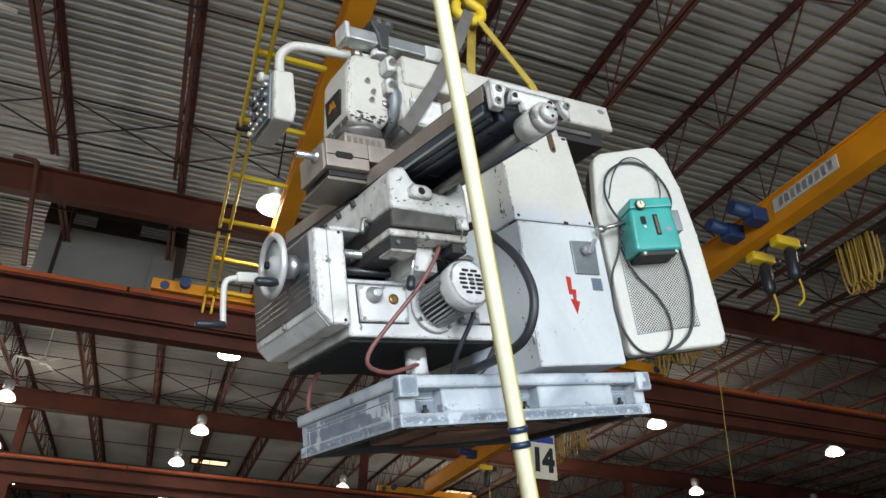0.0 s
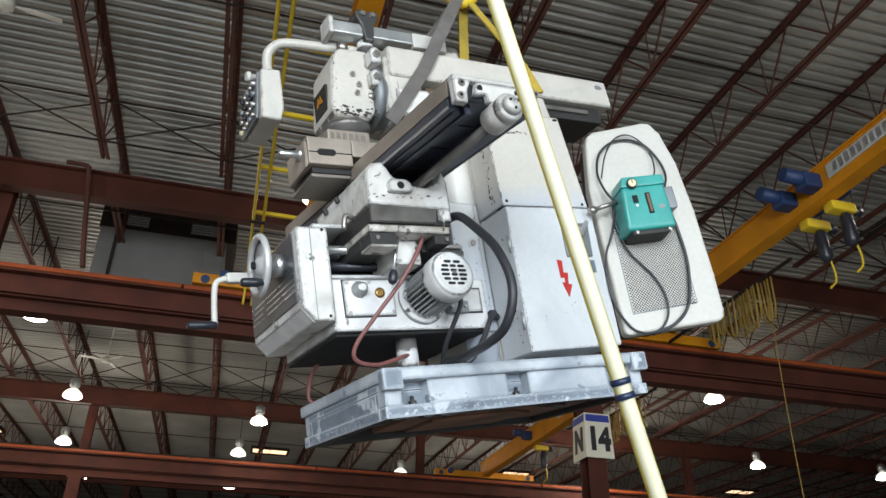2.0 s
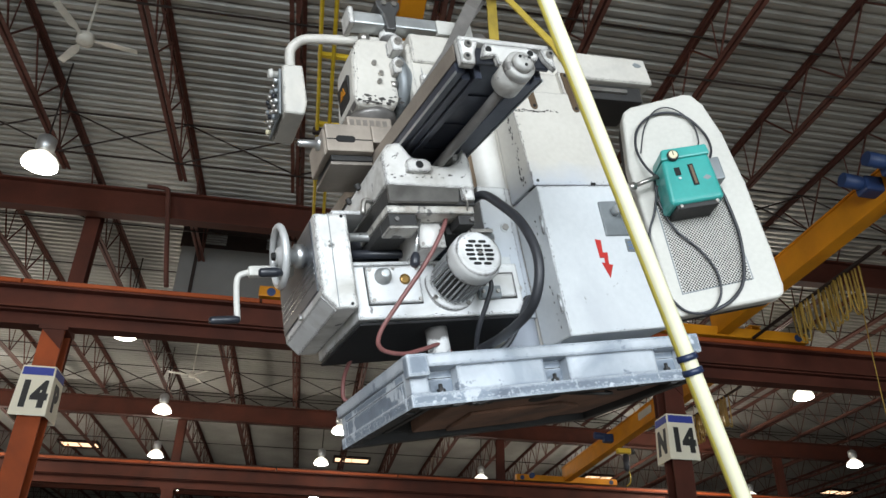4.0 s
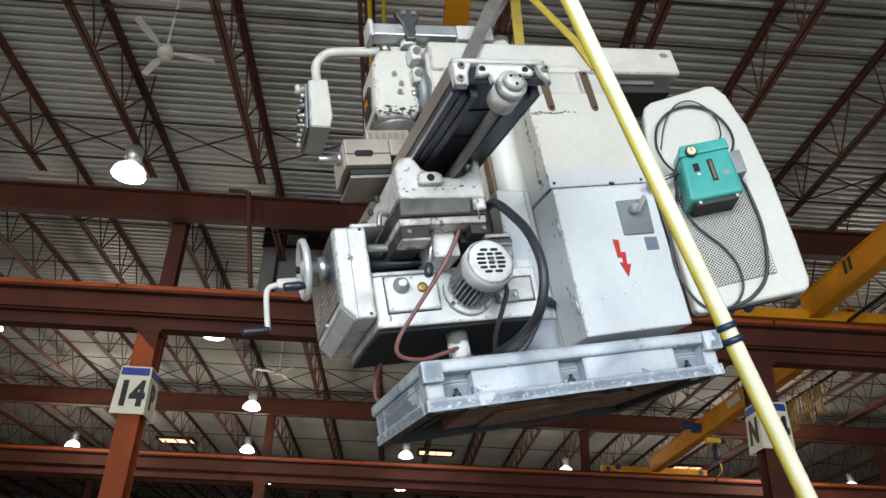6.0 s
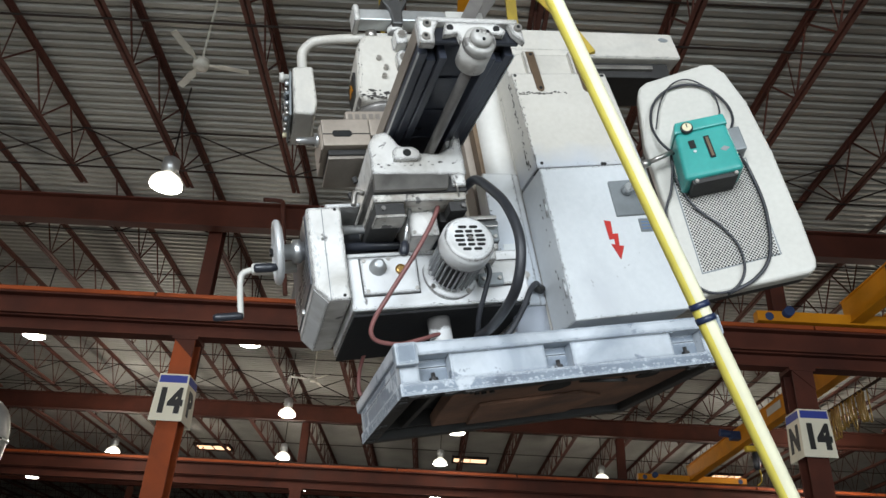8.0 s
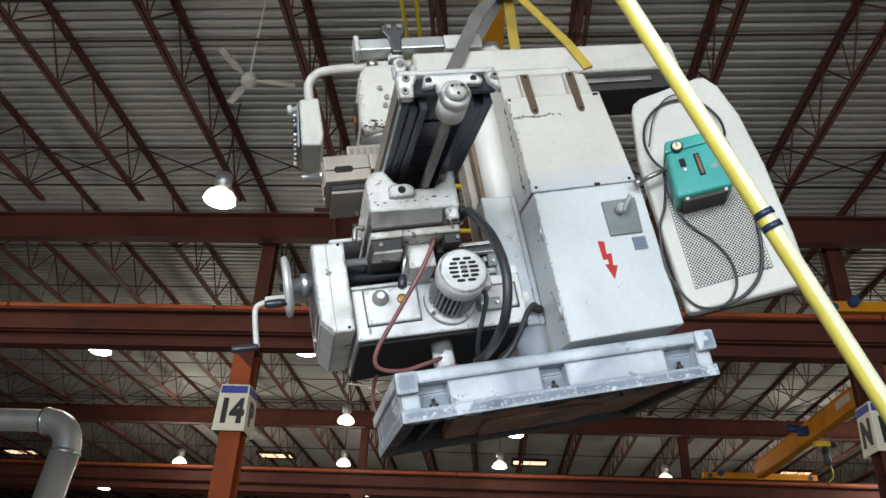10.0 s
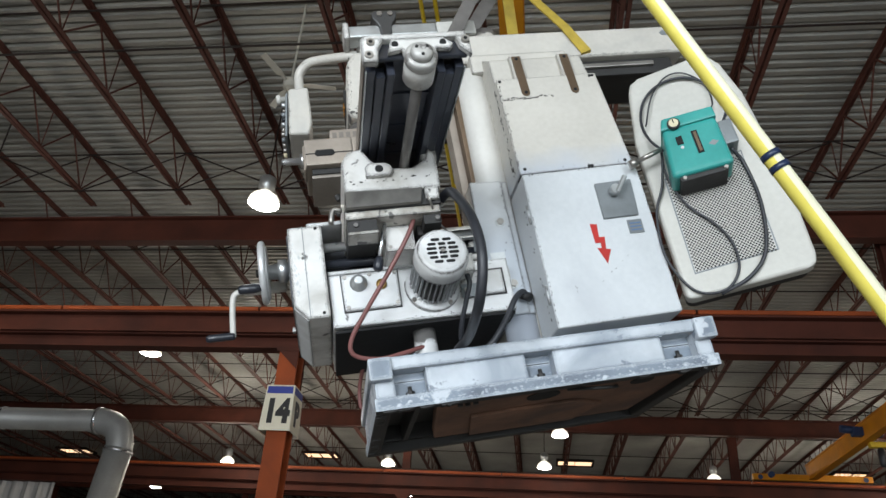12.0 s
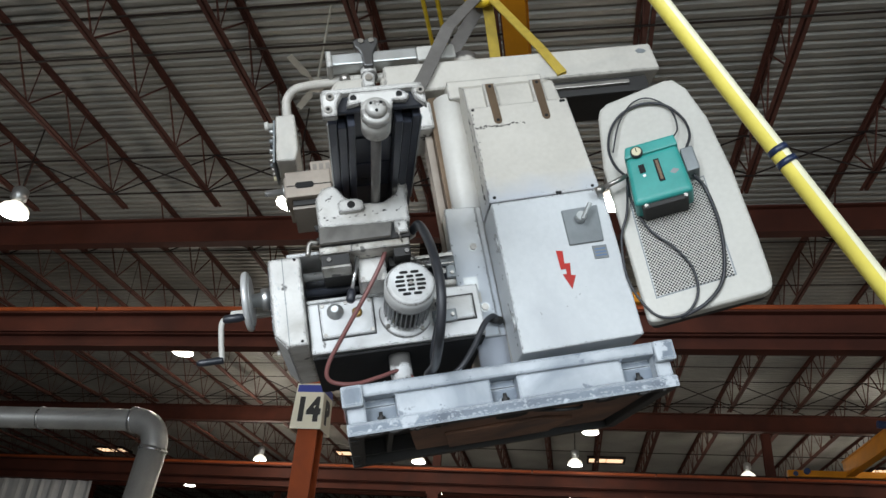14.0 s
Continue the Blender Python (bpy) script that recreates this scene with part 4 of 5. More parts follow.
def build_pendant():
    bm = B()
    prism(bm, [(-0.135, 1.315), (-0.062, 1.318), (-0.060, 1.165), (-0.076, 1.112), (-0.148, 1.118)], HERE, 0.385, 0.60, 0.010, 3)
    box_ = part("control_pendant", bm, WHITE, mill, "white push-button control box on a bent tube arm")
    part("face_plate", prism(B(), [(0.40, 1.12), (0.585, 1.12), (0.585, 1.305), (0.40, 1.305)], lambda p, q, s: (s - (1.305 - q) * 0.085, p, q), -0.146, -0.139), PLATE, box_)
    random.seed(4)
    for i in range(4):
        for j in range(5):
            v, w = 0.42 + j * 0.036, 1.14 + i * 0.042
            u = -0.143 - (1.305 - w) * 0.085
            mat = (BLACK, STEEL, ALU, STEEL, PLATE, INK, STEEL, IVORY)[random.randrange(8)]
            part("push_button", cyl(B(), (u, v, w), (u - 0.018, v, w), 0.009, seg=10), mat, box_)
    part("emergency_knob", lathe(B(), (-0.145, 0.42, 1.292), (-1, 0, 0), [(0, 0.012), (0.02, 0.012), (0.022, 0.02), (0.036, 0.016)], 14), FANW, box_)
    part("arm", tube(B(), [(-0.090, 0.44, 1.31), (-0.092, 0.44, 1.37), (-0.085, 0.43, 1.415), (-0.05, 0.41, 1.442), (0.0, 0.39, 1.44), (0.10, 0.34, 1.41), (0.20, 0.32, 1.40), (0.34, 0.31, 1.39)], 0.018, 14, 6), WHITE, box_, "bent white tube arm")
    part("arm_clamp", lathe(B(), (0.145, 0.285, 1.345), (0, 0, 1), [(0, 0.016), (0.02, 0.016), (0.022, 0.022), (0.05, 0.021), (0.055, 0.014)], 12), STEEL, box_)
    return box_


def build_table():
    tilt = 0.068                                # rise of the table along v
    z = lambda v: 0.745 + tilt * (v + 0.5)
    bm = B()
    T0, T1 = -0.50, 0.80

    def slab(u0, u1, w0, w1, v0, v1, bev=0.003):
        vs = [(u0, w0), (u1, w0), (u1, w1), (u0, w1)]
        prism(bm, vs, lambda p, q, s: (p, s, q + z(s)), v0, v1, bev, 1)

    slab(0.050, 0.290, 0.000, 0.040, T0, T1)
    table = part("table", bm, TABLE, mill, "long brown-grey steel work table")
    for u in (0.10, 0.17, 0.24):
        bm = B()
        slab(u - 0.008, u + 0.008, 0.0405, 0.042, T0, T1, 0)
        part("tee_slot", bm, HOLE, table)
    for a, b, c in ((0.050, 0.072, -0.040), (0.268, 0.290, -0.040), (0.098, 0.118, -0.052), (0.222, 0.242, -0.052), (0.1185, 0.2215, -0.012)):
        bm = B()
        slab(a, b, c, -0.001, T0 + 0.02, T1, 0.002)
        part("dovetail_way", bm, OILY, table, "black oily way under the table")
    bm = B()
    slab(0.0465, 0.0495, -0.012, 0.032, T0 + 0.01, T1, 0)
    part("side_strip", bm, TAN, table)
    # near end bracket with the screw boss
    eb = part("end_cap", prism(B(), [(0.044, 0.762), (0.296, 0.762), (0.296, 0.716), (0.044, 0.716)], HERE, -0.512, -0.499, 0.003, 1), BLACK, table, "black end cap of the table")
    part("top_strip", box(B(), 0.044, 0.298, -0.528, -0.500, 0.763, 0.778, 0.004), WORN, eb, "pale worn strip along the table end")
    e = B()
    prism(e, [(0.100, 0.722), (0.136, 0.730), (0.140, 0.706), (0.214, 0.706), (0.218, 0.730), (0.252, 0.726), (0.262, 0.742), (0.238, 0.7615), (0.112, 0.7615)], HERE, -0.530, -0.513, 0.002, 1)
    part("end_bracket", e, WORN, eb, "white end bracket with two bolt holes")
    for u in (0.120, 0.236):
        part("bolt_hole", cyl(B(), (u, -0.5315, 0.744), (u, -0.52, 0.747), 0.0085, seg=14), HOLE, eb)
    part("left_plate", prism(B(), [(0.038, 0.694), (0.074, 0.694), (0.078, 0.730), (0.094, 0.762), (0.038, 0.762)], HERE, -0.536, -0.513, 0.002, 1), WORN, eb, "white corner plate with two screws")
    part("right_plate", prism(B(), [(0.276, 0.732), (0.302, 0.704), (0.302, 0.762), (0.268, 0.762)], HERE, -0.532, -0.513, 0.002, 1), WORN, eb)
    for u, w in ((0.054, 0.712), (0.062, 0.748), (0.290, 0.745)):
        s = part("screw_head", cyl(B(), (u, -0.541, w), (u, -0.53, w), 0.010, seg=12), STEEL, eb)
        part("socket", cyl(B(), (u, -0.5418, w), (u, -0.5405, w), 0.005, seg=6), HOLE, s)
    part("screw_boss", lathe(B(), (0.168, -0.485, 0.672), (0, -1, 0), [(0, 0.030), (0.008, 0.0375), (0.066, 0.0380), (0.067, 0.0355), (0.071, 0.0355), (0.072, 0.0380), (0.092, 0.0378), (0.095, 0.034), (0.096, 0.028)], 40), BOSS, eb, "round worn metal lead screw boss")
    part("screw_tip", lathe(B(), (0.168, -0.580, 0.672), (0, -1, 0), [(0, 0.027), (0.012, 0.026), (0.018, 0.020), (0.020, 0.009)], 20), BOSS, eb)
    for k in range(3):
        a = 0.5 + k * 2.09
        part("tip_hole", cyl(B(), (0.168 + 0.014 * math.cos(a), -0.601, 0.672 + 0.014 * math.sin(a)), (0.168 + 0.014 * math.cos(a), -0.591, 0.672 + 0.014 * math.sin(a)), 0.004, seg=10), HOLE, eb)
    part("lead_screw", cyl(B(), (0.168, -0.50, 0.668), (0.168, 0.20, 0.690), 0.014, seg=18), DULL, table, "steel lead screw")
    for v0 in (-0.34, -0.18, -0.02, 0.14):
        bm = B()
        slab(0.119, 0.221, -0.017, -0.0125, v0, v0 + 0.010, 0)
        part("cross_rib", bm, OILY, table)
    for u0, u1 in ((0.290, 0.293), (0.047, 0.050)):
        bm = B()
        slab(u0, u1, -0.043, -0.036, T0 + 0.02, 0.05, 0)
        part("worn_edge", bm, ALU, table, "bare worn lower edge of the table")
    # dark curtain covers
    for u0, u1 in ((0.073, 0.097), (0.243, 0.267)):
        c = B()
        prism(c, [(u0, -0.045), (u1, -0.045), (u1, -0.014), (u0, -0.014)], lambda p, q, s: (p, s, q + z(s)), -0.46, 0.70, 0.002, 1)
        part("way_cover", c, OILY, table)
    return table


def build_vise():
    v = new("machine_vise")
    v.parent = mill
    bm = box(B(), -0.105, 0.044, 0.10, 0.30, 0.811, 0.905, 0.005)
    box(bm, 0.0445, 0.19, 0.10, 0.30, 0.845, 0.905, 0.005)
    part("vise_body", bm, TAN, v, "tan cast vise body")
    part("fixed_jaw", box(B(), -0.02, 0.13, 0.13, 0.29, 0.905, 0.955, 0.006), TAN, v)
    part("jaw_slot", prism(B(), [(-0.074, 0.847), (-0.068, 0.841), (-0.020, 0.841), (-0.014, 0.847), (-0.014, 0.856), (-0.020, 0.862), (-0.068, 0.862), (-0.074, 0.856)], HERE, 0.0965, 0.103), HOLE, v)
    part("way_seam", box(B(), -0.103, 0.043, 0.0985, 0.1005, 0.8495, 0.8525), HOLE, v)
    for k in range(6):
        part("raised_bar", box(B(), -0.012 + k * 0.022, 0.002 + k * 0.022, 0.1285, 0.1305, 0.918, 0.942), TABLE, v)
    part("screw_pin", lathe(B(), (-0.10, 0.16, 0.865), (-1, 0, 0), [(0, 0.022), (0.02, 0.022), (0.022, 0.012), (0.075, 0.011), (0.08, 0.006)], 14), BRIGHT, v)
    # solid dark box that paints the shadow below the vise
    part("under_shade", box(B(), -0.088, 0.044, 0.125, 0.30, 0.792, 0.8105, 0.002), DARK, v, "dark block standing in for shade under the vise body")
    part("lower_swivel", box(B(), -0.090, 0.044, 0.130, 0.32, 0.780, 0.7915, 0.003), TABLE, v)
    part("front_nut", prism(B(), [(-0.112, 0.80), (-0.085, 0.835), (-0.085, 0.90), (-0.112, 0.89)], HERE, 0.11, 0.20, 0.004, 1), TAN, v)
    return v


def build_saddle():
    bm = B()
    prism(bm, [(-0.012, 0.602), (0.262, 0.596), (0.262, 0.690), (0.245, 0.735), (0.228, 0.690), (0.190, 0.668), (0.115, 0.672), (0.075, 0.700), (0.05, 0.742), (0.01, 0.735), (-0.012, 0.700)], HERE, -0.085, 0.46, 0.009, 3)
    sad = part("saddle", bm, WORN, mill, "chipped white saddle under the table")
    part("wiper_lip", box(B(), -0.012, 0.255, -0.080, 0.30, 0.5465, 0.5955, 0.004), DARK, sad, "dark underside of the saddle")
    part("saddle_rim", box(B(), -0.018, 0.250, -0.076, 0.40, 0.522, 0.5455, 0.004), GRIME, sad)
    part("front_wiper", prism(B(), [(-0.014, 0.548), (0.196, 0.549), (0.206, 0.594), (-0.012, 0.601)], HERE, -0.094, -0.0805, 0.002, 1), WIPER, sad, "dark steel wiper plate on the saddle front")
    part("wiper_end", box(B(), 0.2115, 0.250, -0.096, -0.0805, 0.556, 0.594, 0.004), WORN, sad)
    lug = B()
    prism(lug, [(0.052, 0.640), (0.122, 0.640), (0.132, 0.652), (0.128, 0.672), (0.112, 0.682), (0.064, 0.684), (0.052, 0.672)], HERE, -0.100, -0.080, 0.006, 3)
    lg = part("lifting_lug", lug, WORN, sad)
    part("lug_hole", cyl(B(), (0.092, -0.1010, 0.662), (0.092, -0.09, 0.662), 0.012, seg=16), HOLE, lg)
    part("far_horn", box(B(), 0.225, 0.272, -0.06, 0.03, 0.70, 0.775, 0.012, 3), WORN, sad)
    # cross slide below
    low = part("cross_slide", box(B(), -0.015, 0.072, 0.0, 0.42, 0.490, 0.5215, 0.004), DARK, sad)
    part("gib_block", box(B(), 0.090, 0.174, -0.012, 0.16, 0.444, 0.5215, 0.004), WORN, sad, "white nut block on the cross screw")
    part("corner_bracket", box(B(), -0.014, 0.068, -0.070, -0.002, 0.486, 0.5215, 0.003), DARK, sad, "oily black bracket under the saddle corner")
    part("bracket_lip", box(B(), -0.016, 0.070, -0.072, 0.0, 0.477, 0.4855, 0.002), GRIME, sad)
    part("corner_bracket", box(B(), 0.200, 0.250, -0.066, -0.004, 0.492, 0.5215, 0.003), DARK, sad, "oily black bracket under the saddle corner")
    for u in (0.008, 0.238):
        part("bracket_bolt", cyl(B(), (u, -0.076, 0.505), (u, -0.066, 0.505), 0.007, seg=6), DULL, sad)
    part("oil_pipe", tube(B(), [(0.215, -0.098, 0.570), (0.222, -0.095, 0.545), (0.236, -0.05, 0.520), (0.26, -0.01, 0.505), (0.31, 0.06, 0.495)], 0.003, 6, 6), STEEL, sad)
    for u, w in ((0.102, 0.456), (0.162, 0.456), (0.162, 0.496)):
        part("bolt", cyl(B(), (u, -0.014, w), (u, -0.006, w), 0.0055, seg=8), STEEL, sad)
    part("clamp_block", box(B(), 0.186, 0.25, 0.0, 0.10, 0.490, 0.5215, 0.004), DARK, sad)
    for u in (0.012, 0.225):
        part("socket_screw", cyl(B(), (u, -0.003, 0.492), (u, 0.008, 0.492), 0.009, seg=12), HOLE, sad)
    bm = cyl(B(), (0.100, -0.034, 0.540), (0.100, -0.005, 0.540), 0.016, seg=16)
    cyl(bm, (0.100, -0.030, 0.545), (0.060, -0.036, 0.405), 0.0055, seg=10)
    lev = part("clamp_lever", bm, BRIGHT, sad, "thin steel clamp lever")
    part("lever_knob", lathe(B(), (0.064, -0.036, 0.418), (-0.27, 0, -1), [(0, 0.009), (0.01, 0.013), (0.035, 0.014), (0.042, 0.008)], 12), BLACK, lev)
    part("side_lever", tube(B(), [(-0.02, 0.02, 0.60), (-0.045, 0.015, 0.602), (-0.055, 0.015, 0.56)], 0.008, 8, 4), STEEL, sad)
    for v in (0.12, 0.22, 0.32):
        part("rear_lug", cyl(B(), (-0.016, v, 0.69), (-0.022, v, 0.707), 0.009, seg=8), DARK, sad)
    return sad


def build_knee():
    bm = B()
    prism(bm, [(-0.078, 0.276), (0.46, 0.270), (0.46, 0.436), (-0.078, 0.436)], HERE, 0.105, 0.56, 0.005, 2)
    knee = part("knee", bm, KNEE, mill, "white knee casting with gear covers")
    # added thin plate: keeps the knee's underside black, as in deep shade
    part("knee_shade_plate", box(B(), -0.075, 0.456, 0.112, 0.555, 0.2605, 0.2685, 0.003), KNEE_SHADE, knee, "black plate standing in for the shade under the knee")
    part("way_bed", box(B(), -0.078, 0.46, 0.17, 0.56, 0.437, 0.545, 0.004), BLACK, knee, "black oily knee ways")
    part("feed_shaft", cyl(B(), (-0.08, 0.11, 0.529), (0.40, 0.11, 0.524), 0.014, seg=18), BRIGHT, knee, "polished steel feed shaft")
    part("feed_shaft", cyl(B(), (-0.08, 0.13, 0.483), (0.40, 0.13, 0.480), 0.013, seg=18), BLACK, knee, "black sleeved feed shaft")
    part("shaft_ledge", box(B(), -0.078, 0.30, 0.10, 0.168, 0.4365, 0.448, 0.003), KNEE, knee)
    part("upper_way", box(B(), -0.125, -0.02, 0.085, 0.55, 0.591, 0.604, 0.004), KNEE, knee)
    part("way_rail", box(B(), 0.23, 0.40, 0.126, 0.50, 0.546, 0.562, 0.005), DARK, knee)
    part("rail_detail", box(B(), 0.36, 0.40, 0.126, 0.168, 0.450, 0.512, 0.006), WORN, knee)
    for w in (0.540, 0.514):
        part("guide_rail", box(B(), 0.245, 0.400, 0.098, 0.110, w, w + 0.012, 0.002), STEEL, knee, "bare steel guide rail")
    part("rail_bracket", prism(B(), [(0.370, 0.470), (0.402, 0.470), (0.404, 0.556), (0.392, 0.566), (0.378, 0.556), (0.372, 0.50)], HERE, 0.112, 0.124, 0.003, 1), PLATE, knee, "grey cast bracket at the end of the rails")
    for w in (0.485, 0.515, 0.545):
        part("bracket_bolt", cyl(B(), (0.388, 0.105, w), (0.388, 0.1125, w), 0.006, seg=6), STEEL, knee)
    part("junction_plate", box(B(), 0.300, 0.375, 0.080, 0.0965, 0.318, 0.356, 0.003), PLATE, knee, "dark cable entry plate below the motor")
    for u in (0.312, 0.362):
        part("plate_bolt", cyl(B(), (u, 0.073, 0.337), (u, 0.0805, 0.337), 0.006, seg=6), STEEL, knee)
    part("pilot_screw", cyl(B(), (-0.188, 0.30, 0.352), (-0.196, 0.30, 0.352), 0.010, seg=6), BRIGHT, knee)
    # end box on the operator's side
    bm = B()
    prism(bm, [(-0.182, 0.345), (-0.145, 0.302), (-0.082, 0.302), (-0.082, 0.590), (-0.182, 0.590)], HERE, 0.075, 0.56, 0.009, 3)
    endb = part("end_housing", bm, WORN, knee, "chipped white end housing of the knee")
    part("front_panel", prism(B(), [(0.105, 0.365), (0.545, 0.365), (0.545, 0.58), (0.105, 0.58)], ALONG, -0.187, -0.1815, 0.002, 1), BRUSHED, endb, "scuffed brushed steel front panel")
    for k in range(4):
        part("panel_line", box(B(), -0.1885, -0.1872, 0.11, 0.54, 0.40 + k * 0.018, 0.403 + k * 0.018), BRIGHT, endb)
    part("join_line", box(B(), -0.1395, -0.1375, 0.0735, 0.56, 0.306, 0.5905), PLATE, endb)
    for w in (0.315, 0.58):
        part("corner_screw", cyl(B(), (-0.10, 0.0735, w), (-0.10, 0.08, w), 0.005, seg=8), HOLE, endb)
    part("chamfer_strip", prism(B(), [(-0.183, 0.343), (-0.146, 0.3005), (-0.143, 0.303), (-0.180, 0.346)], HERE, 0.09, 0.55), KNEE, endb)
    # gear cover plate and its fittings
    gp = part("gear_cover", prism(B(), [(-0.040, 0.318), (0.121, 0.319), (0.123, 0.431), (-0.042, 0.429)], HERE, 0.092, 0.107, 0.004), KNEE, knee, "white bolted gear cover plate")
    part("gasket", prism(B(), [(-0.043, 0.315), (0.124, 0.316), (0.126, 0.434), (-0.045, 0.432)], HERE, 0.101, 0.1055), DARK, knee)
    for u, w in ((-0.030, 0.327), (0.112, 0.328), (-0.032, 0.420), (0.113, 0.422), (0.04, 0.423)):
        part("plate_screw", cyl(B(), (u, 0.088, w), (u, 0.094, w), 0.006, seg=8), STEEL, gp)
    part("hex_plug", lathe(B(), (0.006, 0.093, 0.398), (0, -1, 0), [(0, 0.026), (0.006, 0.026), (0.008, 0.019), (0.03, 0.017), (0.034, 0.010)], 12), ALU, gp)
    part("oil_sight", lathe(B(), (0.072, 0.093, 0.388), (0, -1, 0), [(0, 0.016), (0.006, 0.016), (0.008, 0.009)], 18), BRASS, gp)
    part("cover_gasket", box(B(), 0.330, 0.440, 0.1025, 0.1055, 0.320, 0.405), DARK, knee)
    part("small_cover", box(B(), 0.335, 0.435, 0.097, 0.107, 0.325, 0.40, 0.004), KNEE, knee)
    # elevating pillar
    part("elevating_pillar", cyl(B(), (0.186, 0.185, 0.14), (0.186, 0.185, 0.262), 0.034, seg=24), KNEE, mill, "round white elevating pillar")
    return knee


def build_wheel():
    c = Vector((-0.263, 0.185, 0.502))
    bm = B()
    ring = [(c.x, c.y + 0.086 * math.cos(a), c.z + 0.086 * math.sin(a)) for a in [i * math.pi / 16 for i in range(33)]]
    tube(bm, ring, 0.0105, 12, 1, smooth=False)
    lathe(bm, c + Vector((0.014, 0, 0)), (-1, 0, 0), [(0, 0.080), (0.006, 0.080), (0.007, 0.03), (0.02, 0.026), (0.026, 0.012)], 28)
    wheel = part("handwheel", bm, WHEEL, mill, "cast aluminium handwheel")
    part("wheel_hub", lathe(B(), c + Vector((0.012, 0, 0)), (1, 0, 0), [(0, 0.022), (0.03, 0.024), (0.032, 0.036), (0.055, 0.036), (0.058, 0.028), (0.08, 0.030)], 20), BRIGHT, wheel)
    part("hub_nut", cyl(B(), c + Vector((-0.010, 0, 0)), c + Vector((-0.022, 0, 0)), 0.012, seg=6), HOLE, wheel)
    part("wheel_grip", lathe(B(), (-0.27, 0.135, 0.435), (-1, 0, 0), [(0, 0.010), (0.02, 0.014), (0.06, 0.013), (0.066, 0.008)], 14), BLACK, wheel)
    bm = B()
    box(bm, -0.335, -0.20, 0.275, 0.305, 0.480, 0.512, 0.008)
    tube(bm, [(-0.31, 0.29, 0.495), (-0.345, 0.292, 0.493), (-0.366, 0.296, 0.478), (-0.372, 0.30, 0.42), (-0.374, 0.302, 0.352)], 0.0092, 10, 6)
    crank = part("crank", bm, FANW, mill, "white painted bent crank arm")
    part("crank_grip", lathe(B(), (-0.368, 0.302, 0.356), (-1, 0, 0), [(0, 0.009), (0.005, 0.012), (0.075, 0.012), (0.085, 0.008)], 14), BLACK, crank)
    return wheel


def build_motor():
    base, tip = Vector((0.222, 0.105, 0.372)), Vector((0.232, -0.090, 0.395))
    d = (tip - base).normalized()
    at = lambda s: base + d * s
    motor = part("motor", cyl(B(), at(0.012), at(0.135), 0.060, seg=28), DARK, mill, "white finned electric feed motor")
    x = Vector((1, 0, 0)) - d * d.x
    x.normalize()
    y = d.cross(x)
    for i in range(28):
        a = 2 * math.pi * i / 28
        o = x * math.cos(a) + y * math.sin(a)
        t = d.cross(o)
        bm = B()
        vs = []
        for s in (0.018, 0.132):
            for r, k in ((0.061, -0.0018), (0.071, -0.0012), (0.071, 0.0012), (0.061, 0.0018)):
                vs.append(bm.verts.new(at(s) + o * r + t * k))
        for f in ((0, 1, 2, 3), (7, 6, 5, 4), (0, 4, 5, 1), (1, 5, 6, 2), (2, 6, 7, 3)):
            bm.faces.new([vs[j] for j in f])
        part("fin", bm, GREY, motor)
    part("fan_cowl", lathe(B(), at(0.134), d, [(0, 0.072), (0.004, 0.076), (0.045, 0.076), (0.060, 0.070), (0.064, 0.058)], 36), KNEE, motor)
    cowl_face = at(0.199)
    for row in range(6):
        yy = (row - 2.5) * 0.0140
        reach = math.sqrt(max(0.0, 0.045 ** 2 - yy * yy))
        spans = [(-reach, -0.0165), (-0.0105, 0.0105), (0.0165, reach)] if reach > 0.034 else [(-reach, -0.004), (0.004, reach)]
        for w0, w1 in spans:
            if w1 - w0 < 0.008:
                continue
            bm = B()
            prism(bm, [(w0, yy - 0.002), (w0 + 0.003, yy - 0.0042), (w1 - 0.003, yy - 0.0042), (w1, yy - 0.002), (w1, yy + 0.002), (w1 - 0.003, yy + 0.0042), (w0 + 0.003, yy + 0.0042), (w0, yy + 0.002)], lambda p, q, s: cowl_face + x * p + y * q + d * s, -0.004, 0.0006)
            part("vent_slot", bm, HOLE, motor)
    part("cowl_hub", cyl(B(), cowl_face, cowl_face + d * 0.002, 0.006, seg=12), STEEL, motor)
    part("mount_flange", lathe(B(), base, d, [(-0.012, 0.084), (-0.002, 0.084), (0.001, 0.078), (0.006, 0.066)], 36), KNEE, motor)
    for k in range(4):
        a = k * math.pi / 2 + 0.6
        o = (x * math.cos(a) + y * math.sin(a)) * 0.0755
        part("flange_bolt", cyl(B(), at(-0.003) + o, at(0.008) + o, 0.007, seg=6), STEEL, motor)
    part("terminal_box", box(B(), 0.292, 0.335, 0.0, 0.07, 0.365, 0.42, 0.006), WORN, motor)
    part("motor_cable", tube(B(), [(0.313, 0.03, 0.365), (0.315, 0.03, 0.335), (0.30, 0.05, 0.29), (0.28, 0.10, 0.22), (0.285, 0.16, 0.145)], 0.0075, 10), RUBBER, motor)
    return motor


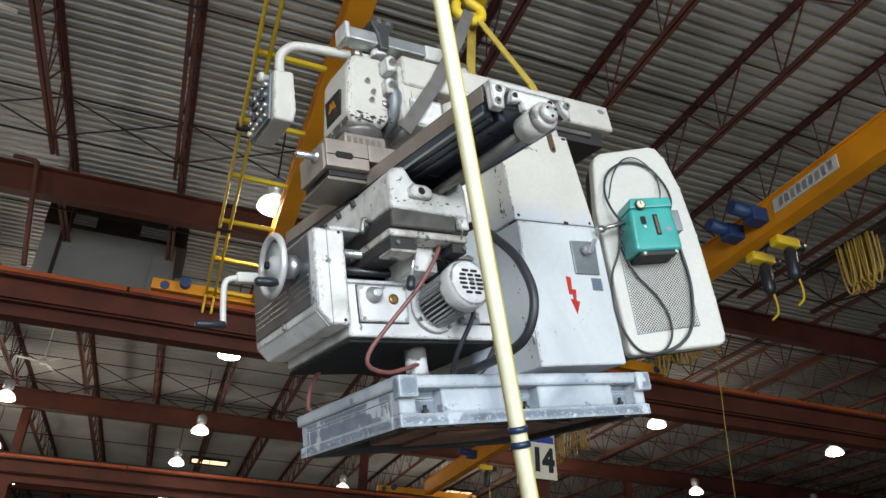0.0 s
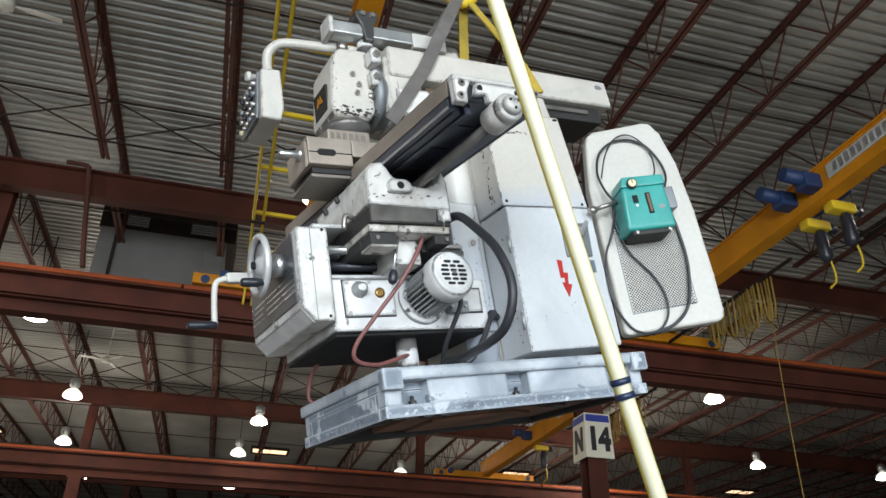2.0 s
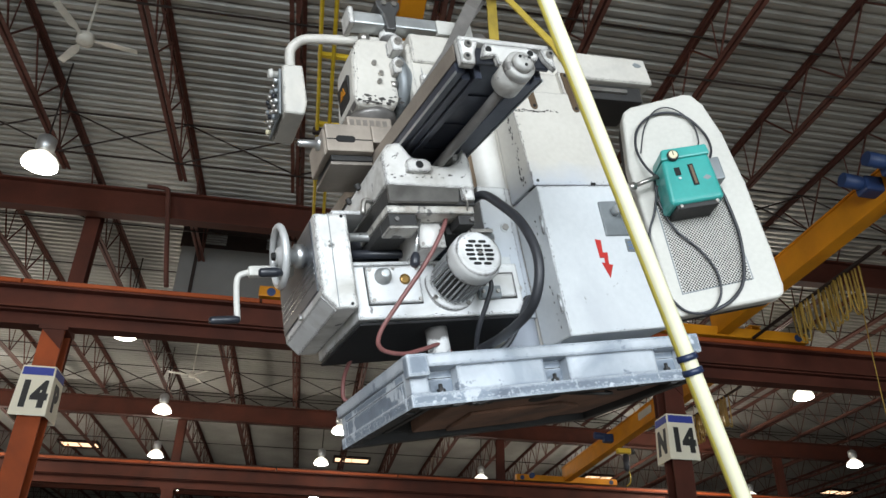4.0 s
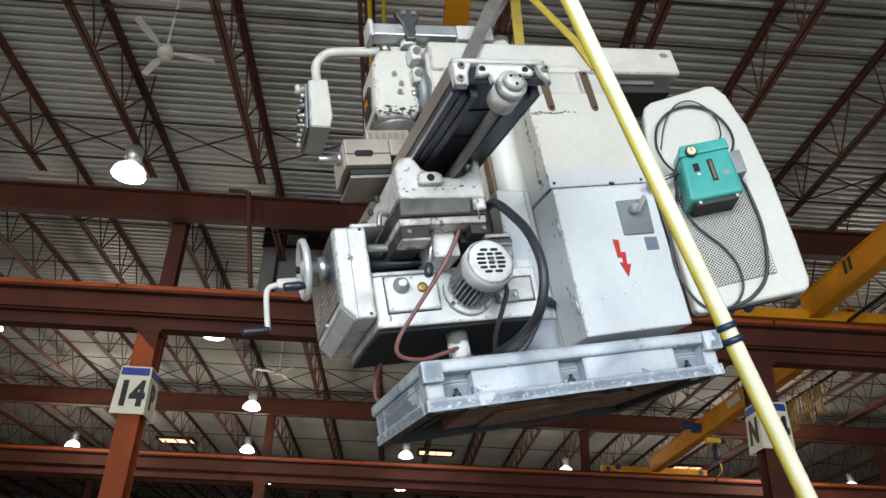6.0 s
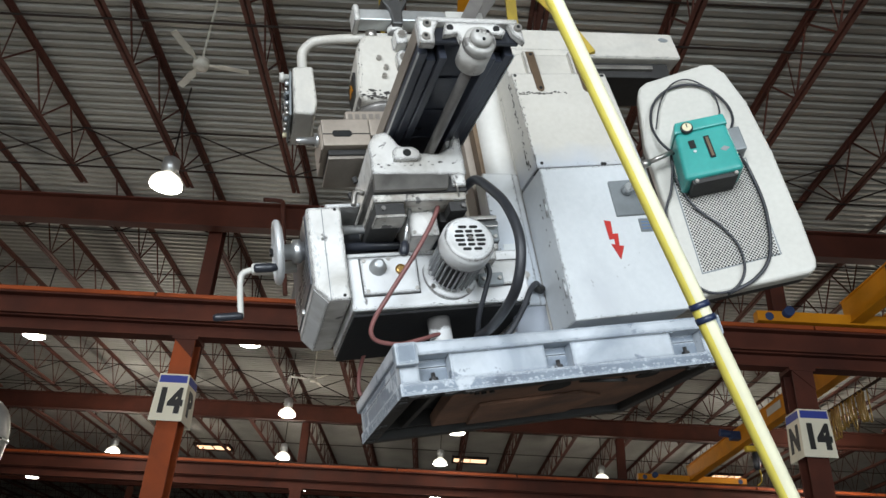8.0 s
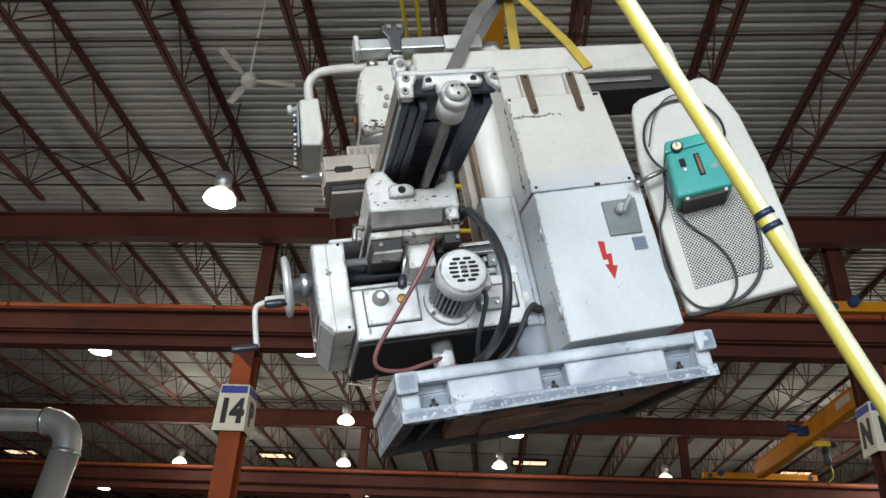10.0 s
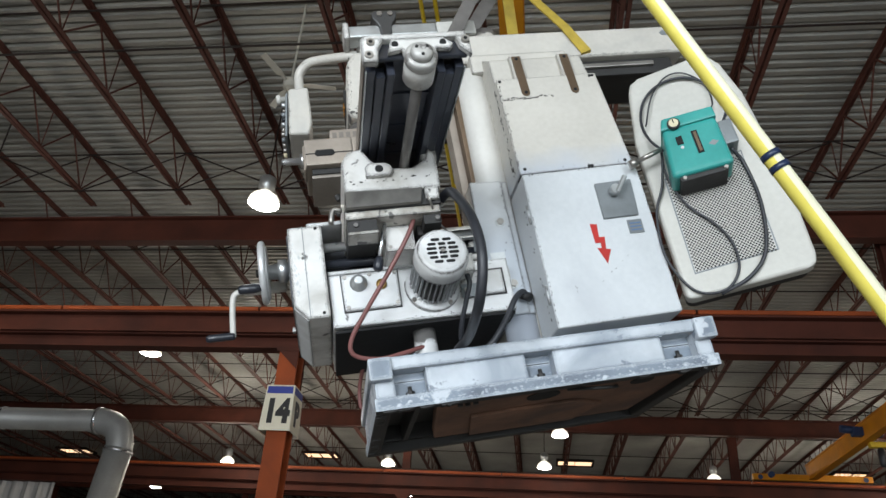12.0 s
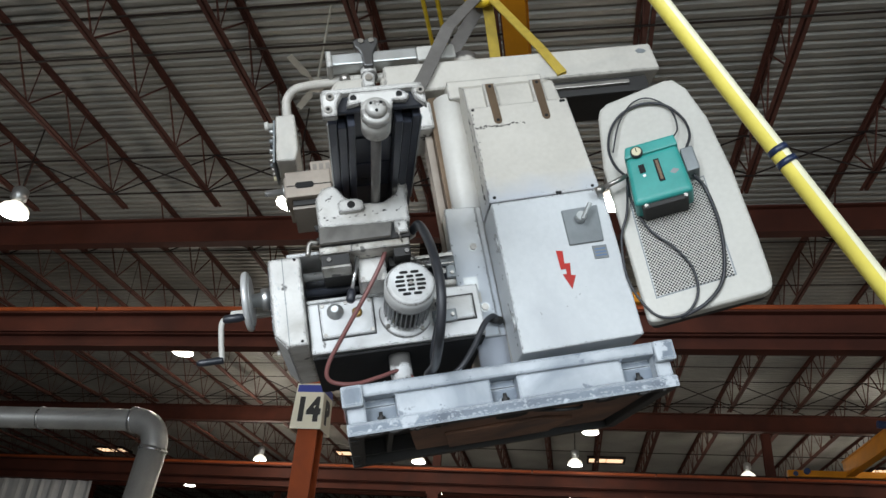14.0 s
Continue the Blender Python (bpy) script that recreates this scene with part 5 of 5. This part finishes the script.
def build_guard():
    g = new("guard_door")
    g.parent = mill
    e1, e2 = Vector((0.924, -0.381, 0.021)), Vector((-0.003, 0.048, 0.999))
    e1.normalize()
    e2 = (e2 - e1 * e2.dot(e1)).normalized()
    e3 = e1.cross(e2)
    m = Matrix((e1, e2, e3)).transposed().to_4x4()
    m.translation = Vector((0.93, 0.0, 0.22))
    g.matrix_local = m
    FLAT = lambda p, q, s: (p, q, s)
    # panel with a window for the mesh: a ring of frames
    outline = [(0.004, -0.012), (0.02, -0.022), (0.355, -0.020), (0.376, -0.008), (0.384, 0.02), (0.389, 0.15), (0.389, 0.40), (0.375, 0.60), (0.345, 0.73), (0.315, 0.778), (0.285, 0.785), (0.085, 0.768), (0.055, 0.752), (0.042, 0.72), (0.010, 0.53)]
    bm = B()
    prism(bm, outline, FLAT, -0.055, 0.0, 0.016, 4)
    part("shell", bm, GUARD, g, "ivory rounded sheet-metal guard shell")
    bm = B()
    prism(bm, [(p * 0.97 + 0.006, q * 0.97 + 0.008) for p, q in outline], FLAT, -0.11, -0.057, 0.006, 1)
    part("back_frame", bm, DARK, g, "dark inner frame of the guard")
    mesh_pts = [(0.052, 0.052), (0.288, 0.060), (0.298, 0.395), (0.062, 0.37)]
    me = part("mesh_screen", prism(B(), mesh_pts, FLAT, 0.0005, 0.002), FANW, g, "perforated steel ventilation screen")
    part("screen_seam", prism(B(), [(0.048, 0.047), (0.293, 0.055), (0.302, 0.400), (0.057, 0.376)], FLAT, 0.0002, 0.0009), PLATE, g)
    # staggered round holes of the perforated sheet
    verts, faces = [], []
    row, q = 0, 0.056
    while q < 0.385:
        f = (q - 0.05) / 0.33
        p = 0.056 + 0.010 * f + (0.0054 if row % 2 else 0.0)
        while p < 0.286 + 0.010 * f:
            n0 = len(verts)
            verts += [(p + 0.0033 * math.cos(k * math.pi / 3), q + 0.0033 * math.sin(k * math.pi / 3), 0.0026) for k in range(6)]
            faces.append(tuple(range(n0, n0 + 6)))
            p += 0.0108
        q += 0.0056
        row += 1
    hm = bpy.data.meshes.new("perforation")
    hm.from_pydata(verts, [], faces)
    hm.materials.append(HOLE)
    ho = new("perforation", hm)
    ho.parent = me
    tagged(ho, "dark round holes of the screen", kind="stuff")
    # lubricator
    lub = part("lubricator", prism(B(), [(0.066, 0.316), (0.248, 0.313), (0.243, 0.480), (0.082, 0.482)], FLAT, 0.004, 0.112, 0.018, 5), GREEN, g, "teal green lubricator tank with gauge")
    part("tank_lid", prism(B(), [(0.078, 0.476), (0.246, 0.474), (0.243, 0.512), (0.090, 0.516)], FLAT, 0.004, 0.118, 0.007, 2), GREEN, lub)
    part("tank_foot", prism(B(), [(0.088, 0.300), (0.226, 0.298), (0.228, 0.3155), (0.086, 0.318)], FLAT, 0.004, 0.100, 0.006), DARK, lub)
    gd = part("gauge", lathe(B(), (0.120, 0.486, 0.117), (0, 0, 1), [(0, 0.019), (0.008, 0.019), (0.010, 0.0165)], 24), DARK, lub, "round brass pressure gauge")
    part("dial", cyl(B(), (0.120, 0.486, 0.127), (0.120, 0.486, 0.1285), 0.0142, seg=20), IVORY, gd)
    part("needle", box(B(), 0.1185, 0.1215, 0.484, 0.498, 0.1287, 0.1295), HOLE, gd)
    part("sight_glass", box(B(), 0.160, 0.177, 0.370, 0.448, 0.1115, 0.1155), HOLE, lub, "tall dark oil sight glass")
    part("oil_column", box(B(), 0.165, 0.173, 0.375, 0.443, 0.1155, 0.1165), SLOT, lub)
    part("small_window", box(B(), 0.112, 0.130, 0.415, 0.443, 0.1115, 0.1155), HOLE, lub)
    part("drain_plug", cyl(B(), (0.122, 0.404, 0.111), (0.122, 0.404, 0.115), 0.005, seg=8), ALU, lub)
    part("filler_cap", cyl(B(), (0.228, 0.510, 0.06), (0.230, 0.530, 0.06), 0.012, seg=12), GREEN, lub)
    part("emblem", prism(B(), [(0.196, 0.392), (0.211, 0.402), (0.226, 0.392), (0.211, 0.382)], FLAT, 0.1115, 0.1127), PLATE, lub)
    part("junction_box", box(B(), 0.250, 0.290, 0.395, 0.478, 0.004, 0.075, 0.005), PLATE, lub, "grey junction box on the tank side")
    for a in ((0.10, 0.315), (0.22, 0.313)):
        part("foot_bolt", cyl(B(), (a[0], a[1] - 0.006, 0.098), (a[0], a[1] - 0.006, 0.106), 0.006, seg=8), STEEL, lub)
    part("side_valve", cyl(B(), (-0.01, 0.430, 0.06), (0.072, 0.448, 0.06), 0.008, seg=10), STEEL, lub)
    part("valve_knob", cyl(B(), (-0.035, 0.425, 0.06), (-0.010, 0.430, 0.06), 0.014, seg=12), STEEL, lub)
    part("cable_loop", tube(B(), [(0.074, 0.44, 0.06), (0.048, 0.50, 0.05), (0.045, 0.58, 0.03), (0.075, 0.66, 0.014), (0.13, 0.705, 0.012), (0.20, 0.712, 0.012), (0.262, 0.68, 0.012), (0.300, 0.61, 0.014), (0.300, 0.54, 0.03), (0.275, 0.490, 0.045), (0.262, 0.478, 0.045)], 0.0045, 8, 8), RUBBER, g, "black cable loop over the guard")
    part("thin_pipe", tube(B(), [(0.055, 0.56, 0.03), (0.10, 0.66, 0.02), (0.16, 0.725, 0.014), (0.22, 0.725, 0.014), (0.272, 0.66, 0.014), (0.272, 0.58, 0.02), (0.235, 0.525, 0.06)], 0.0028, 6, 8), RUBBER, g)
    part("drop_cable", tube(B(), [(0.268, 0.395, 0.04), (0.292, 0.34, 0.014), (0.292, 0.20, 0.014), (0.255, 0.06, 0.014), (0.19, -0.005, 0.012), (0.10, -0.03, 0.0)], 0.0058, 8, 8), RUBBER, g, "black cable hanging across the screen")
    part("wavy_cable", tube(B(), [(0.075, 0.47, 0.03), (0.065, 0.38, 0.02), (0.09, 0.27, 0.014), (0.150, 0.18, 0.012), (0.178, 0.10, 0.012), (0.165, 0.02, 0.012), (0.11, -0.025, 0.008), (0.03, 0.0, 0.008), (-0.015, 0.12, 0.012), (0.0, 0.26, 0.014), (0.040, 0.34, 0.02), (0.066, 0.42, 0.05)], 0.0042, 8, 8), RUBBER, g)
    return g


build_base()
build_column()
build_ram()
build_head()
build_pendant()
build_table()
build_vise()
build_saddle()
build_knee()
build_wheel()
build_motor()
build_guard()
part("supply_cable", tube(B(), [(0.250, -0.015, 0.574), (0.265, -0.035, 0.580), (0.283, -0.09, 0.575), (0.290, -0.17, 0.50), (0.291, -0.24, 0.42), (0.291, -0.28, 0.325), (0.283, -0.28, 0.25), (0.271, -0.24, 0.188), (0.268, -0.15, 0.165), (0.268, -0.03, 0.158), (0.255, 0.06, 0.157)], 0.0135, 14, 8), RUBBER, mill, "thick black supply cable in a loop")
part("cable_gland", cyl(B(), (0.235, -0.008, 0.572), (0.266, -0.034, 0.581), 0.019, seg=14), STEEL, mill)
part("second_cable", tube(B(), [(0.512, 0.145, 0.318), (0.490, 0.115, 0.324), (0.455, 0.090, 0.295), (0.415, 0.085, 0.235), (0.365, 0.085, 0.175), (0.32, 0.10, 0.147)], 0.009, 10, 8), RUBBER, mill, "short black cable to the base")
part("second_gland", cyl(B(), (0.486, 0.128, 0.322), (0.520, 0.150, 0.316), 0.014, seg=12), DARK, mill)
part("coolant_hose", tube(B(), [(0.180, -0.025, 0.595), (0.182, -0.03, 0.56), (0.165, -0.035, 0.50), (0.10, -0.02, 0.40), (0.02, 0.03, 0.30), (-0.035, 0.07, 0.225), (-0.03, 0.09, 0.185), (0.04, 0.11, 0.172), (0.12, 0.14, 0.19), (0.18, 0.16, 0.205), (0.215, 0.17, 0.18), (0.22, 0.17, 0.145)], 0.0066, 10, 8), HOSE, mill, "red-brown rubber coolant hose")
part("hose_fitting", cyl(B(), (0.180, -0.025, 0.59), (0.180, -0.025, 0.625), 0.012, seg=8), ALU, mill)
part("rear_hose", tube(B(), [(0.02, 0.50, 0.28), (0.0, 0.56, 0.22), (-0.005, 0.58, 0.16), (0.01, 0.58, 0.14)], 0.007, 8), HOSE, mill)
part("brown_way", box(B(), 0.432, 0.470, 0.22, 0.30, 0.60, 1.22, 0.004), SLOT, mill, "brown column way on the front of the column")
part("brown_way", box(B(), 0.405, 0.4315, 0.26, 0.34, 0.55, 1.16, 0.002), TAN, mill)


def paint_chips(name, runs, across, normal, seed, mat=CHIP, kind="stuff"):
    """Small bare flakes along worn edges: runs of (start, end, count, size)."""
    rnd = random.Random(seed)
    a, n = Vector(across).normalized(), Vector(normal).normalized()
    bm = B()
    for p0, p1, count, size in runs:
        p0, p1 = Vector(p0), Vector(p1)
        d = (p1 - p0).normalized()
        a = n.cross(d).normalized()
        for _ in range(count):
            c = p0.lerp(p1, rnd.random()) + a * rnd.gauss(0, size * 0.55)
            r = size * rnd.uniform(0.15, 1.0)
            k = rnd.randint(5, 8)
            lo, hi = [], []
            for i in range(k):
                t = 2 * math.pi * i / k
                q = c + (d * math.cos(t) * rnd.uniform(0.5, 1.9) + a * math.sin(t) * rnd.uniform(0.3, 0.9)) * r * 0.6
                lo.append(bm.verts.new(q - n * 0.001))
                hi.append(bm.verts.new(q + n * 0.0006))
            bm.faces.new(hi)
            for i in range(k):
                bm.faces.new((lo[i], lo[(i + 1) % k], hi[(i + 1) % k], hi[i]))
    ob = part(name, bm, mat, mill, "dark flakes of chipped paint")
    ob["kind"] = kind


paint_chips("worn_paint", [((0.540, 0.0, 0.18), (0.540, 0.0, 0.65), 60, 0.0035), ((0.55, 0.0, 0.660), (0.90, 0.0, 0.668), 26, 0.004), ((0.56, 0.0, 0.169), (0.90, 0.0, 0.175), 14, 0.004), ((0.65, 0.0, 0.25), (0.85, 0.0, 0.40), 6, 0.003), ((0.615, 0.0, 0.255), (0.618, 0.0, 0.285), 5, 0.003)], (1, 0, 0), (0, -1, 0), 3)
bpy.data.objects["worn_paint"].location.y = 0.0078
paint_chips("worn_paint", [((0.538, 0.0, 0.69), (0.545, 0.0, 1.03), 70, 0.0045), ((0.548, 0.0, 0.966), (0.72, 0.0, 0.972), 75, 0.006), ((0.57, 0.0, 0.683), (0.88, 0.0, 0.688), 10, 0.003)], (1, 0, 0), (0, -1, 0), 5)
bpy.data.objects["worn_paint.001"].rotation_euler.x = -math.atan(0.10)
bpy.data.objects["worn_paint.001"].location = (0, -0.0503, 0.004)
paint_chips("worn_paint", [((0.5335, 0.07, 0.69), (0.5405, 0.09, 1.03), 46, 0.010), ((0.5355, 0.05, 0.20), (0.5355, 0.06, 0.62), 16, 0.006)], (0, 1, 0), (-1, 0, 0), 7)
paint_chips("worn_paint", [((-0.138, 0.0, 0.32), (-0.138, 0.0, 0.58), 26, 0.006), ((-0.166, 0.0, 0.37), (-0.166, 0.0, 0.57), 30, 0.008), ((-0.095, 0.0, 0.32), (-0.095, 0.0, 0.58), 14, 0.005)], (1, 0, 0), (0, -1, 0), 9, ALU)
bpy.data.objects["worn_paint.003"].location.y = 0.0745
paint_chips("worn_paint", [((-0.07, 0.0, 0.284), (0.45, 0.0, 0.279), 18, 0.004), ((0.12, 0.0, 0.40), (0.42, 0.0, 0.42), 8, 0.005)], (0, 0, 1), (0, -1, 0), 11)
bpy.data.objects["worn_paint.004"].location.y = 0.1045
paint_chips("worn_paint", [((0.065, 0.0, 1.09), (0.225, 0.0, 1.10), 44, 0.016), ((0.07, 0.0, 1.12), (0.08, 0.0, 1.32), 12, 0.006), ((0.21, 0.0, 1.12), (0.215, 0.0, 1.32), 18, 0.007)], (0, 0, 1), (0, -1, 0), 13)
bpy.data.objects["worn_paint.005"].location.y = 0.2345
paint_chips("worn_paint", [((0.0, 0.0, 0.014), (0.97, 0.0, 0.014), 110, 0.008), ((0.0, 0.0, 0.031), (0.97, 0.0, 0.033), 90, 0.006)], (0, 0, 1), (0, -1, 0), 15, FLAKE)
bpy.data.objects["worn_paint.006"].location.y = -0.0004
paint_chips("worn_paint", [((0.0, 0.0, 0.108), (0.97, 0.0, 0.108), 60, 0.006), ((0.0, 0.0, 0.137), (0.97, 0.0, 0.137), 40, 0.005)], (0, 0, 1), (0, -1, 0), 17, BASE)
bpy.data.objects["worn_paint.007"].location.y = -0.0045
paint_chips("worn_paint", [((0.0, 0.02, 0.02), (0.0, 0.66, 0.02), 60, 0.008)], (0, 0, 1), (-1, 0, 0), 19, FLAKE)
paint_chips("worn_paint", [((0.0, 0.0, 0.632), (0.24, 0.0, 0.636), 26, 0.007), ((0.0, 0.0, 0.66), (0.05, 0.0, 0.72), 10, 0.006)], (0, 0, 1), (0, -1, 0), 21)
bpy.data.objects["worn_paint.009"].location.y = -0.0852

paint_chips("worn_paint", [((0.13, 0.0, 0.282), (0.45, 0.0, 0.278), 22, 0.004), ((0.30, 0.0, 0.33), (0.33, 0.0, 0.43), 12, 0.005)], (0, 0, 1), (0, -1, 0), 23)
bpy.data.objects["worn_paint.010"].location.y = 0.1045
paint_chips("worn_paint", [((0.415, 0.0, 0.29), (0.412, 0.0, 0.70), 24, 0.004), ((0.508, 0.0, 0.30), (0.508, 0.0, 0.72), 26, 0.004), ((0.42, 0.0, 0.30), (0.50, 0.0, 0.55), 16, 0.005)], (1, 0, 0), (0, -1, 0), 27)
bpy.data.objects["worn_paint.011"].location.y = 0.1597

# ---- slings and hook ----
APEX = Vector((0.835, 2.2, 4.2))


def at_mill(u, v, w):
    return REST @ Vector((u, v, w))


hook = new("crane_hook")
hook.location = APEX
tagged(hook, "yellow crane hook block holding the slings", "hook")
part("hook_block", prism(B(), [(-0.09, 0.10), (0.09, 0.10), (0.12, 0.22), (0.09, 0.40), (-0.09, 0.40), (-0.12, 0.22)], lambda p, q, s: (p, s, q), -0.06, 0.06, 0.015, 3), LADDER, hook)
part("hook", tube(B(), [(0.0, 0, 0.12), (0.0, 0, 0.06), (0.05, 0, 0.03), (0.055, 0, -0.02), (0.0, 0, -0.055), (-0.055, 0, -0.02), (-0.06, 0, 0.03)], 0.022, 12), LADDER, hook)
for dx in (-0.05, 0.05):
    part("wire_rope", cyl(B(), (dx, 0, 0.38), (dx * 0.8, 0.02, 2.75), 0.008, seg=8), STEEL, hook)


def sling(label, mat, pts, width, across):
    e = part("lifting_sling", strap(B(), pts, width, 0.006, across), mat)
    tagged(e, label, "sling", "lifting slings")
    return e


side = Vector((0.9509, 0.2045, 0.2321))
slings = [
    sling("flat grey webbing sling round the machine head", STRAP_GREY, [APEX, at_mill(0.557, 0.19, 1.508), at_mill(0.422, 0.19, 1.278), at_mill(0.251, 0.19, 1.042)], 0.050, side),
    sling("flat grey webbing sling behind the machine head", STRAP_GREY, [APEX + Vector((0.01, 0.03, 0)), at_mill(0.46, 0.47, 1.375), at_mill(0.44, 0.475, 1.15)], 0.055, side),
    sling("yellow webbing sling round the overarm", STRAP_YELLOW, [APEX + Vector((0.02, 0, 0)), at_mill(0.90, 0.195, 1.375), at_mill(0.955, 0.196, 1.26), at_mill(0.955, 0.30, 1.235)], 0.038, side),
    sling("yellow webbing sling behind the overarm", STRAP_YELLOW, [APEX + Vector((0.02, 0.02, 0)), at_mill(0.78, 0.465, 1.375), at_mill(0.80, 0.468, 1.25)], 0.045, side),
]

# ---- pendant cable held from the crane ----
pendant = new("pendant_cable")
tagged(pendant, "taut yellow crane pendant cable bound with blue tape", "cable")
part("sheath", tube(B(), [(0, 0, -2.2), (0, 0, 4.95)], 0.0150, 20, smooth=False), CABLE_YELLOW, pendant, "yellow outer sheath")
# pale tube that paints the cable's bright highlight
part("lit_stripe", tube(B(), [(0.0031, 0, -2.2), (0.0031, 0, 4.95)], 0.0135, 18, smooth=False), CABLE_LIT, pendant, "pale tube on the sheath, its highlight put into colour")
for s in (-0.011, 0.014):
    part("tape_band", cyl(B(), (0.002, 0.0, s - 0.0055), (0.002, 0.0, s + 0.0055), 0.0178, seg=20), TAPE, pendant, "dark blue tape band")


# ---- what moves ----
SWING = [
    (0, 0.000, -0.000, 0.000, -0.08, 0.25, -0.11),
    (0.5, -0.054, 0.044, -0.005, 0.70, 0.31, -0.02),
    (1, -0.097, 0.091, -0.009, 1.23, 0.35, -0.09),
    (1.5, -0.133, 0.108, -0.008, 1.31, 0.20, 0.07),
    (2, -0.170, 0.086, -0.010, 0.88, -0.01, 0.01),
    (2.5, -0.203, 0.038, -0.008, 0.09, -0.02, -0.13),
    (3, -0.239, 0.004, -0.003, -0.62, -0.00, -0.27),
    (3.5, -0.283, -0.020, -0.004, -0.90, 0.07, -0.30),
    (4, -0.328, -0.011, -0.006, -0.66, 0.14, -0.34),
    (4.5, -0.373, 0.027, -0.008, -0.05, 0.21, -0.38),
    (5, -0.418, 0.073, -0.009, 0.57, 0.28, -0.41),
    (5.5, -0.462, 0.104, -0.011, 0.86, 0.35, -0.45),
    (6, -0.495, 0.101, -0.011, 0.62, 0.04, -0.31),
    (6.5, -0.524, 0.063, -0.009, -0.04, -0.16, -0.12),
    (7, -0.562, 0.021, -0.004, -0.58, -0.15, -0.39),
    (7.5, -0.608, -0.017, -0.001, -1.06, -0.05, -0.33),
    (8, -0.658, -0.023, -0.001, -1.26, 0.02, -0.26),
    (8.5, -0.698, 0.002, -0.006, -0.71, -0.04, -0.17),
    (9, -0.737, 0.048, -0.010, 0.07, -0.10, -0.09),
    (9.5, -0.777, 0.092, -0.015, 0.72, -0.16, -0.00),
    (10, -0.817, 0.111, -0.020, 0.94, -0.21, 0.08),
    (10.5, -0.857, 0.096, -0.025, 0.63, -0.27, 0.16),
    (11, -0.894, 0.053, -0.026, -0.11, -0.32, 0.15),
    (11.5, -0.936, 0.006, -0.032, -0.82, -0.32, 0.30),
    (12, -0.984, -0.022, -0.038, -1.17, -0.20, 0.38),
    (12.5, -1.037, -0.012, -0.047, -1.12, -0.17, 0.36),
    (13, -1.086, 0.023, -0.059, -0.36, -0.06, 0.56),
    (13.5, -1.133, 0.070, -0.068, 0.37, 0.06, 0.34),
    (14, -1.170, 0.103, -0.076, 0.60, -0.04, 0.26),
]

CABLE = [
    (0, (0.550, 1.169, 2.025), (0.309, 0.958, 2.768)),
    (0.5, (0.609, 1.143, 2.035), (0.339, 0.954, 2.763)),
    (1, (0.688, 1.116, 2.041), (0.389, 0.945, 2.758)),
    (1.5, (0.691, 1.113, 2.055), (0.403, 0.948, 2.754)),
    (2, (0.625, 1.129, 2.069), (0.354, 0.971, 2.747)),
    (2.5, (0.583, 1.137, 2.090), (0.326, 0.980, 2.748)),
    (3, (0.612, 1.136, 2.094), (0.339, 0.968, 2.758)),
    (5.5, (0.584, 1.174, 2.151), (0.312, 1.016, 2.747)),
    (6, (0.547, 1.183, 2.156), (0.266, 1.025, 2.748)),
    (6.5, (0.520, 1.181, 2.176), (0.253, 1.028, 2.747)),
    (7, (0.505, 1.177, 2.191), (0.236, 1.026, 2.750)),
    (7.5, (0.481, 1.183, 2.191), (0.211, 1.026, 2.754)),
    (8, (0.442, 1.183, 2.199), (0.179, 1.026, 2.755)),
    (10.5, (0.462, 1.137, 2.372), (0.245, 1.050, 2.762)),
    (11, (0.436, 1.131, 2.393), (0.225, 1.054, 2.761)),
    (11.5, (0.436, 1.117, 2.410), (0.243, 1.053, 2.759)),
    (12, (0.398, 1.115, 2.429), (0.210, 1.056, 2.763)),
    (12.5, (0.358, 1.112, 2.451), (0.180, 1.059, 2.767)),
    (13, (0.336, 1.129, 2.433), (0.153, 1.063, 2.767)),
    (13.5, (0.329, 1.137, 2.423), (0.151, 1.066, 2.765)),
    (14, (0.365, 1.136, 2.439), (0.177, 1.074, 2.763)),
]

PIVOT = Vector((0.9142, 1.9343, 2.8453))


def carried_by(t, dx, dy, dz, rx, ry, rz):
    turn = Vector((radians(rx), radians(ry), radians(rz)))
    r = Matrix.Rotation(turn.length, 4, turn) if turn.length > 1e-6 else Matrix()
    return Matrix.Translation(PIVOT + Vector((dx, dy, dz))) @ r @ Matrix.Translation(-PIVOT)


def motions():
    walk(mill, [(row[0], carried_by(*row) @ REST) for row in SWING])
    for s in slings:
        walk(s, [(row[0], carried_by(*row)) for row in SWING])
    walk(hook, [(row[0], carried_by(*row) @ Matrix.Translation(APEX)) for row in SWING])
    walk(own, [(row[0], pose(OWN_X + row[1], 0, 0)) for row in SWING])
    walk(trolley, [(row[0], pose(OWN_X + row[1], 2.25, 0)) for row in SWING])
    rows = []
    for t, low, high in CABLE:
        along = (Vector(high) - Vector(low)).normalized()
        out = EYE - Vector(low)
        out = (out - along * out.dot(along)).normalized()
        m = Matrix((out, along.cross(out), along)).transposed().to_4x4()
        m.translation = Vector(low)
        # the twist turns the painted highlight away from the eye over time
        rows.append((t, m @ pose(0, 0, 0, 0, 0, 6 * t)))
    walk(pendant, rows)


motions()
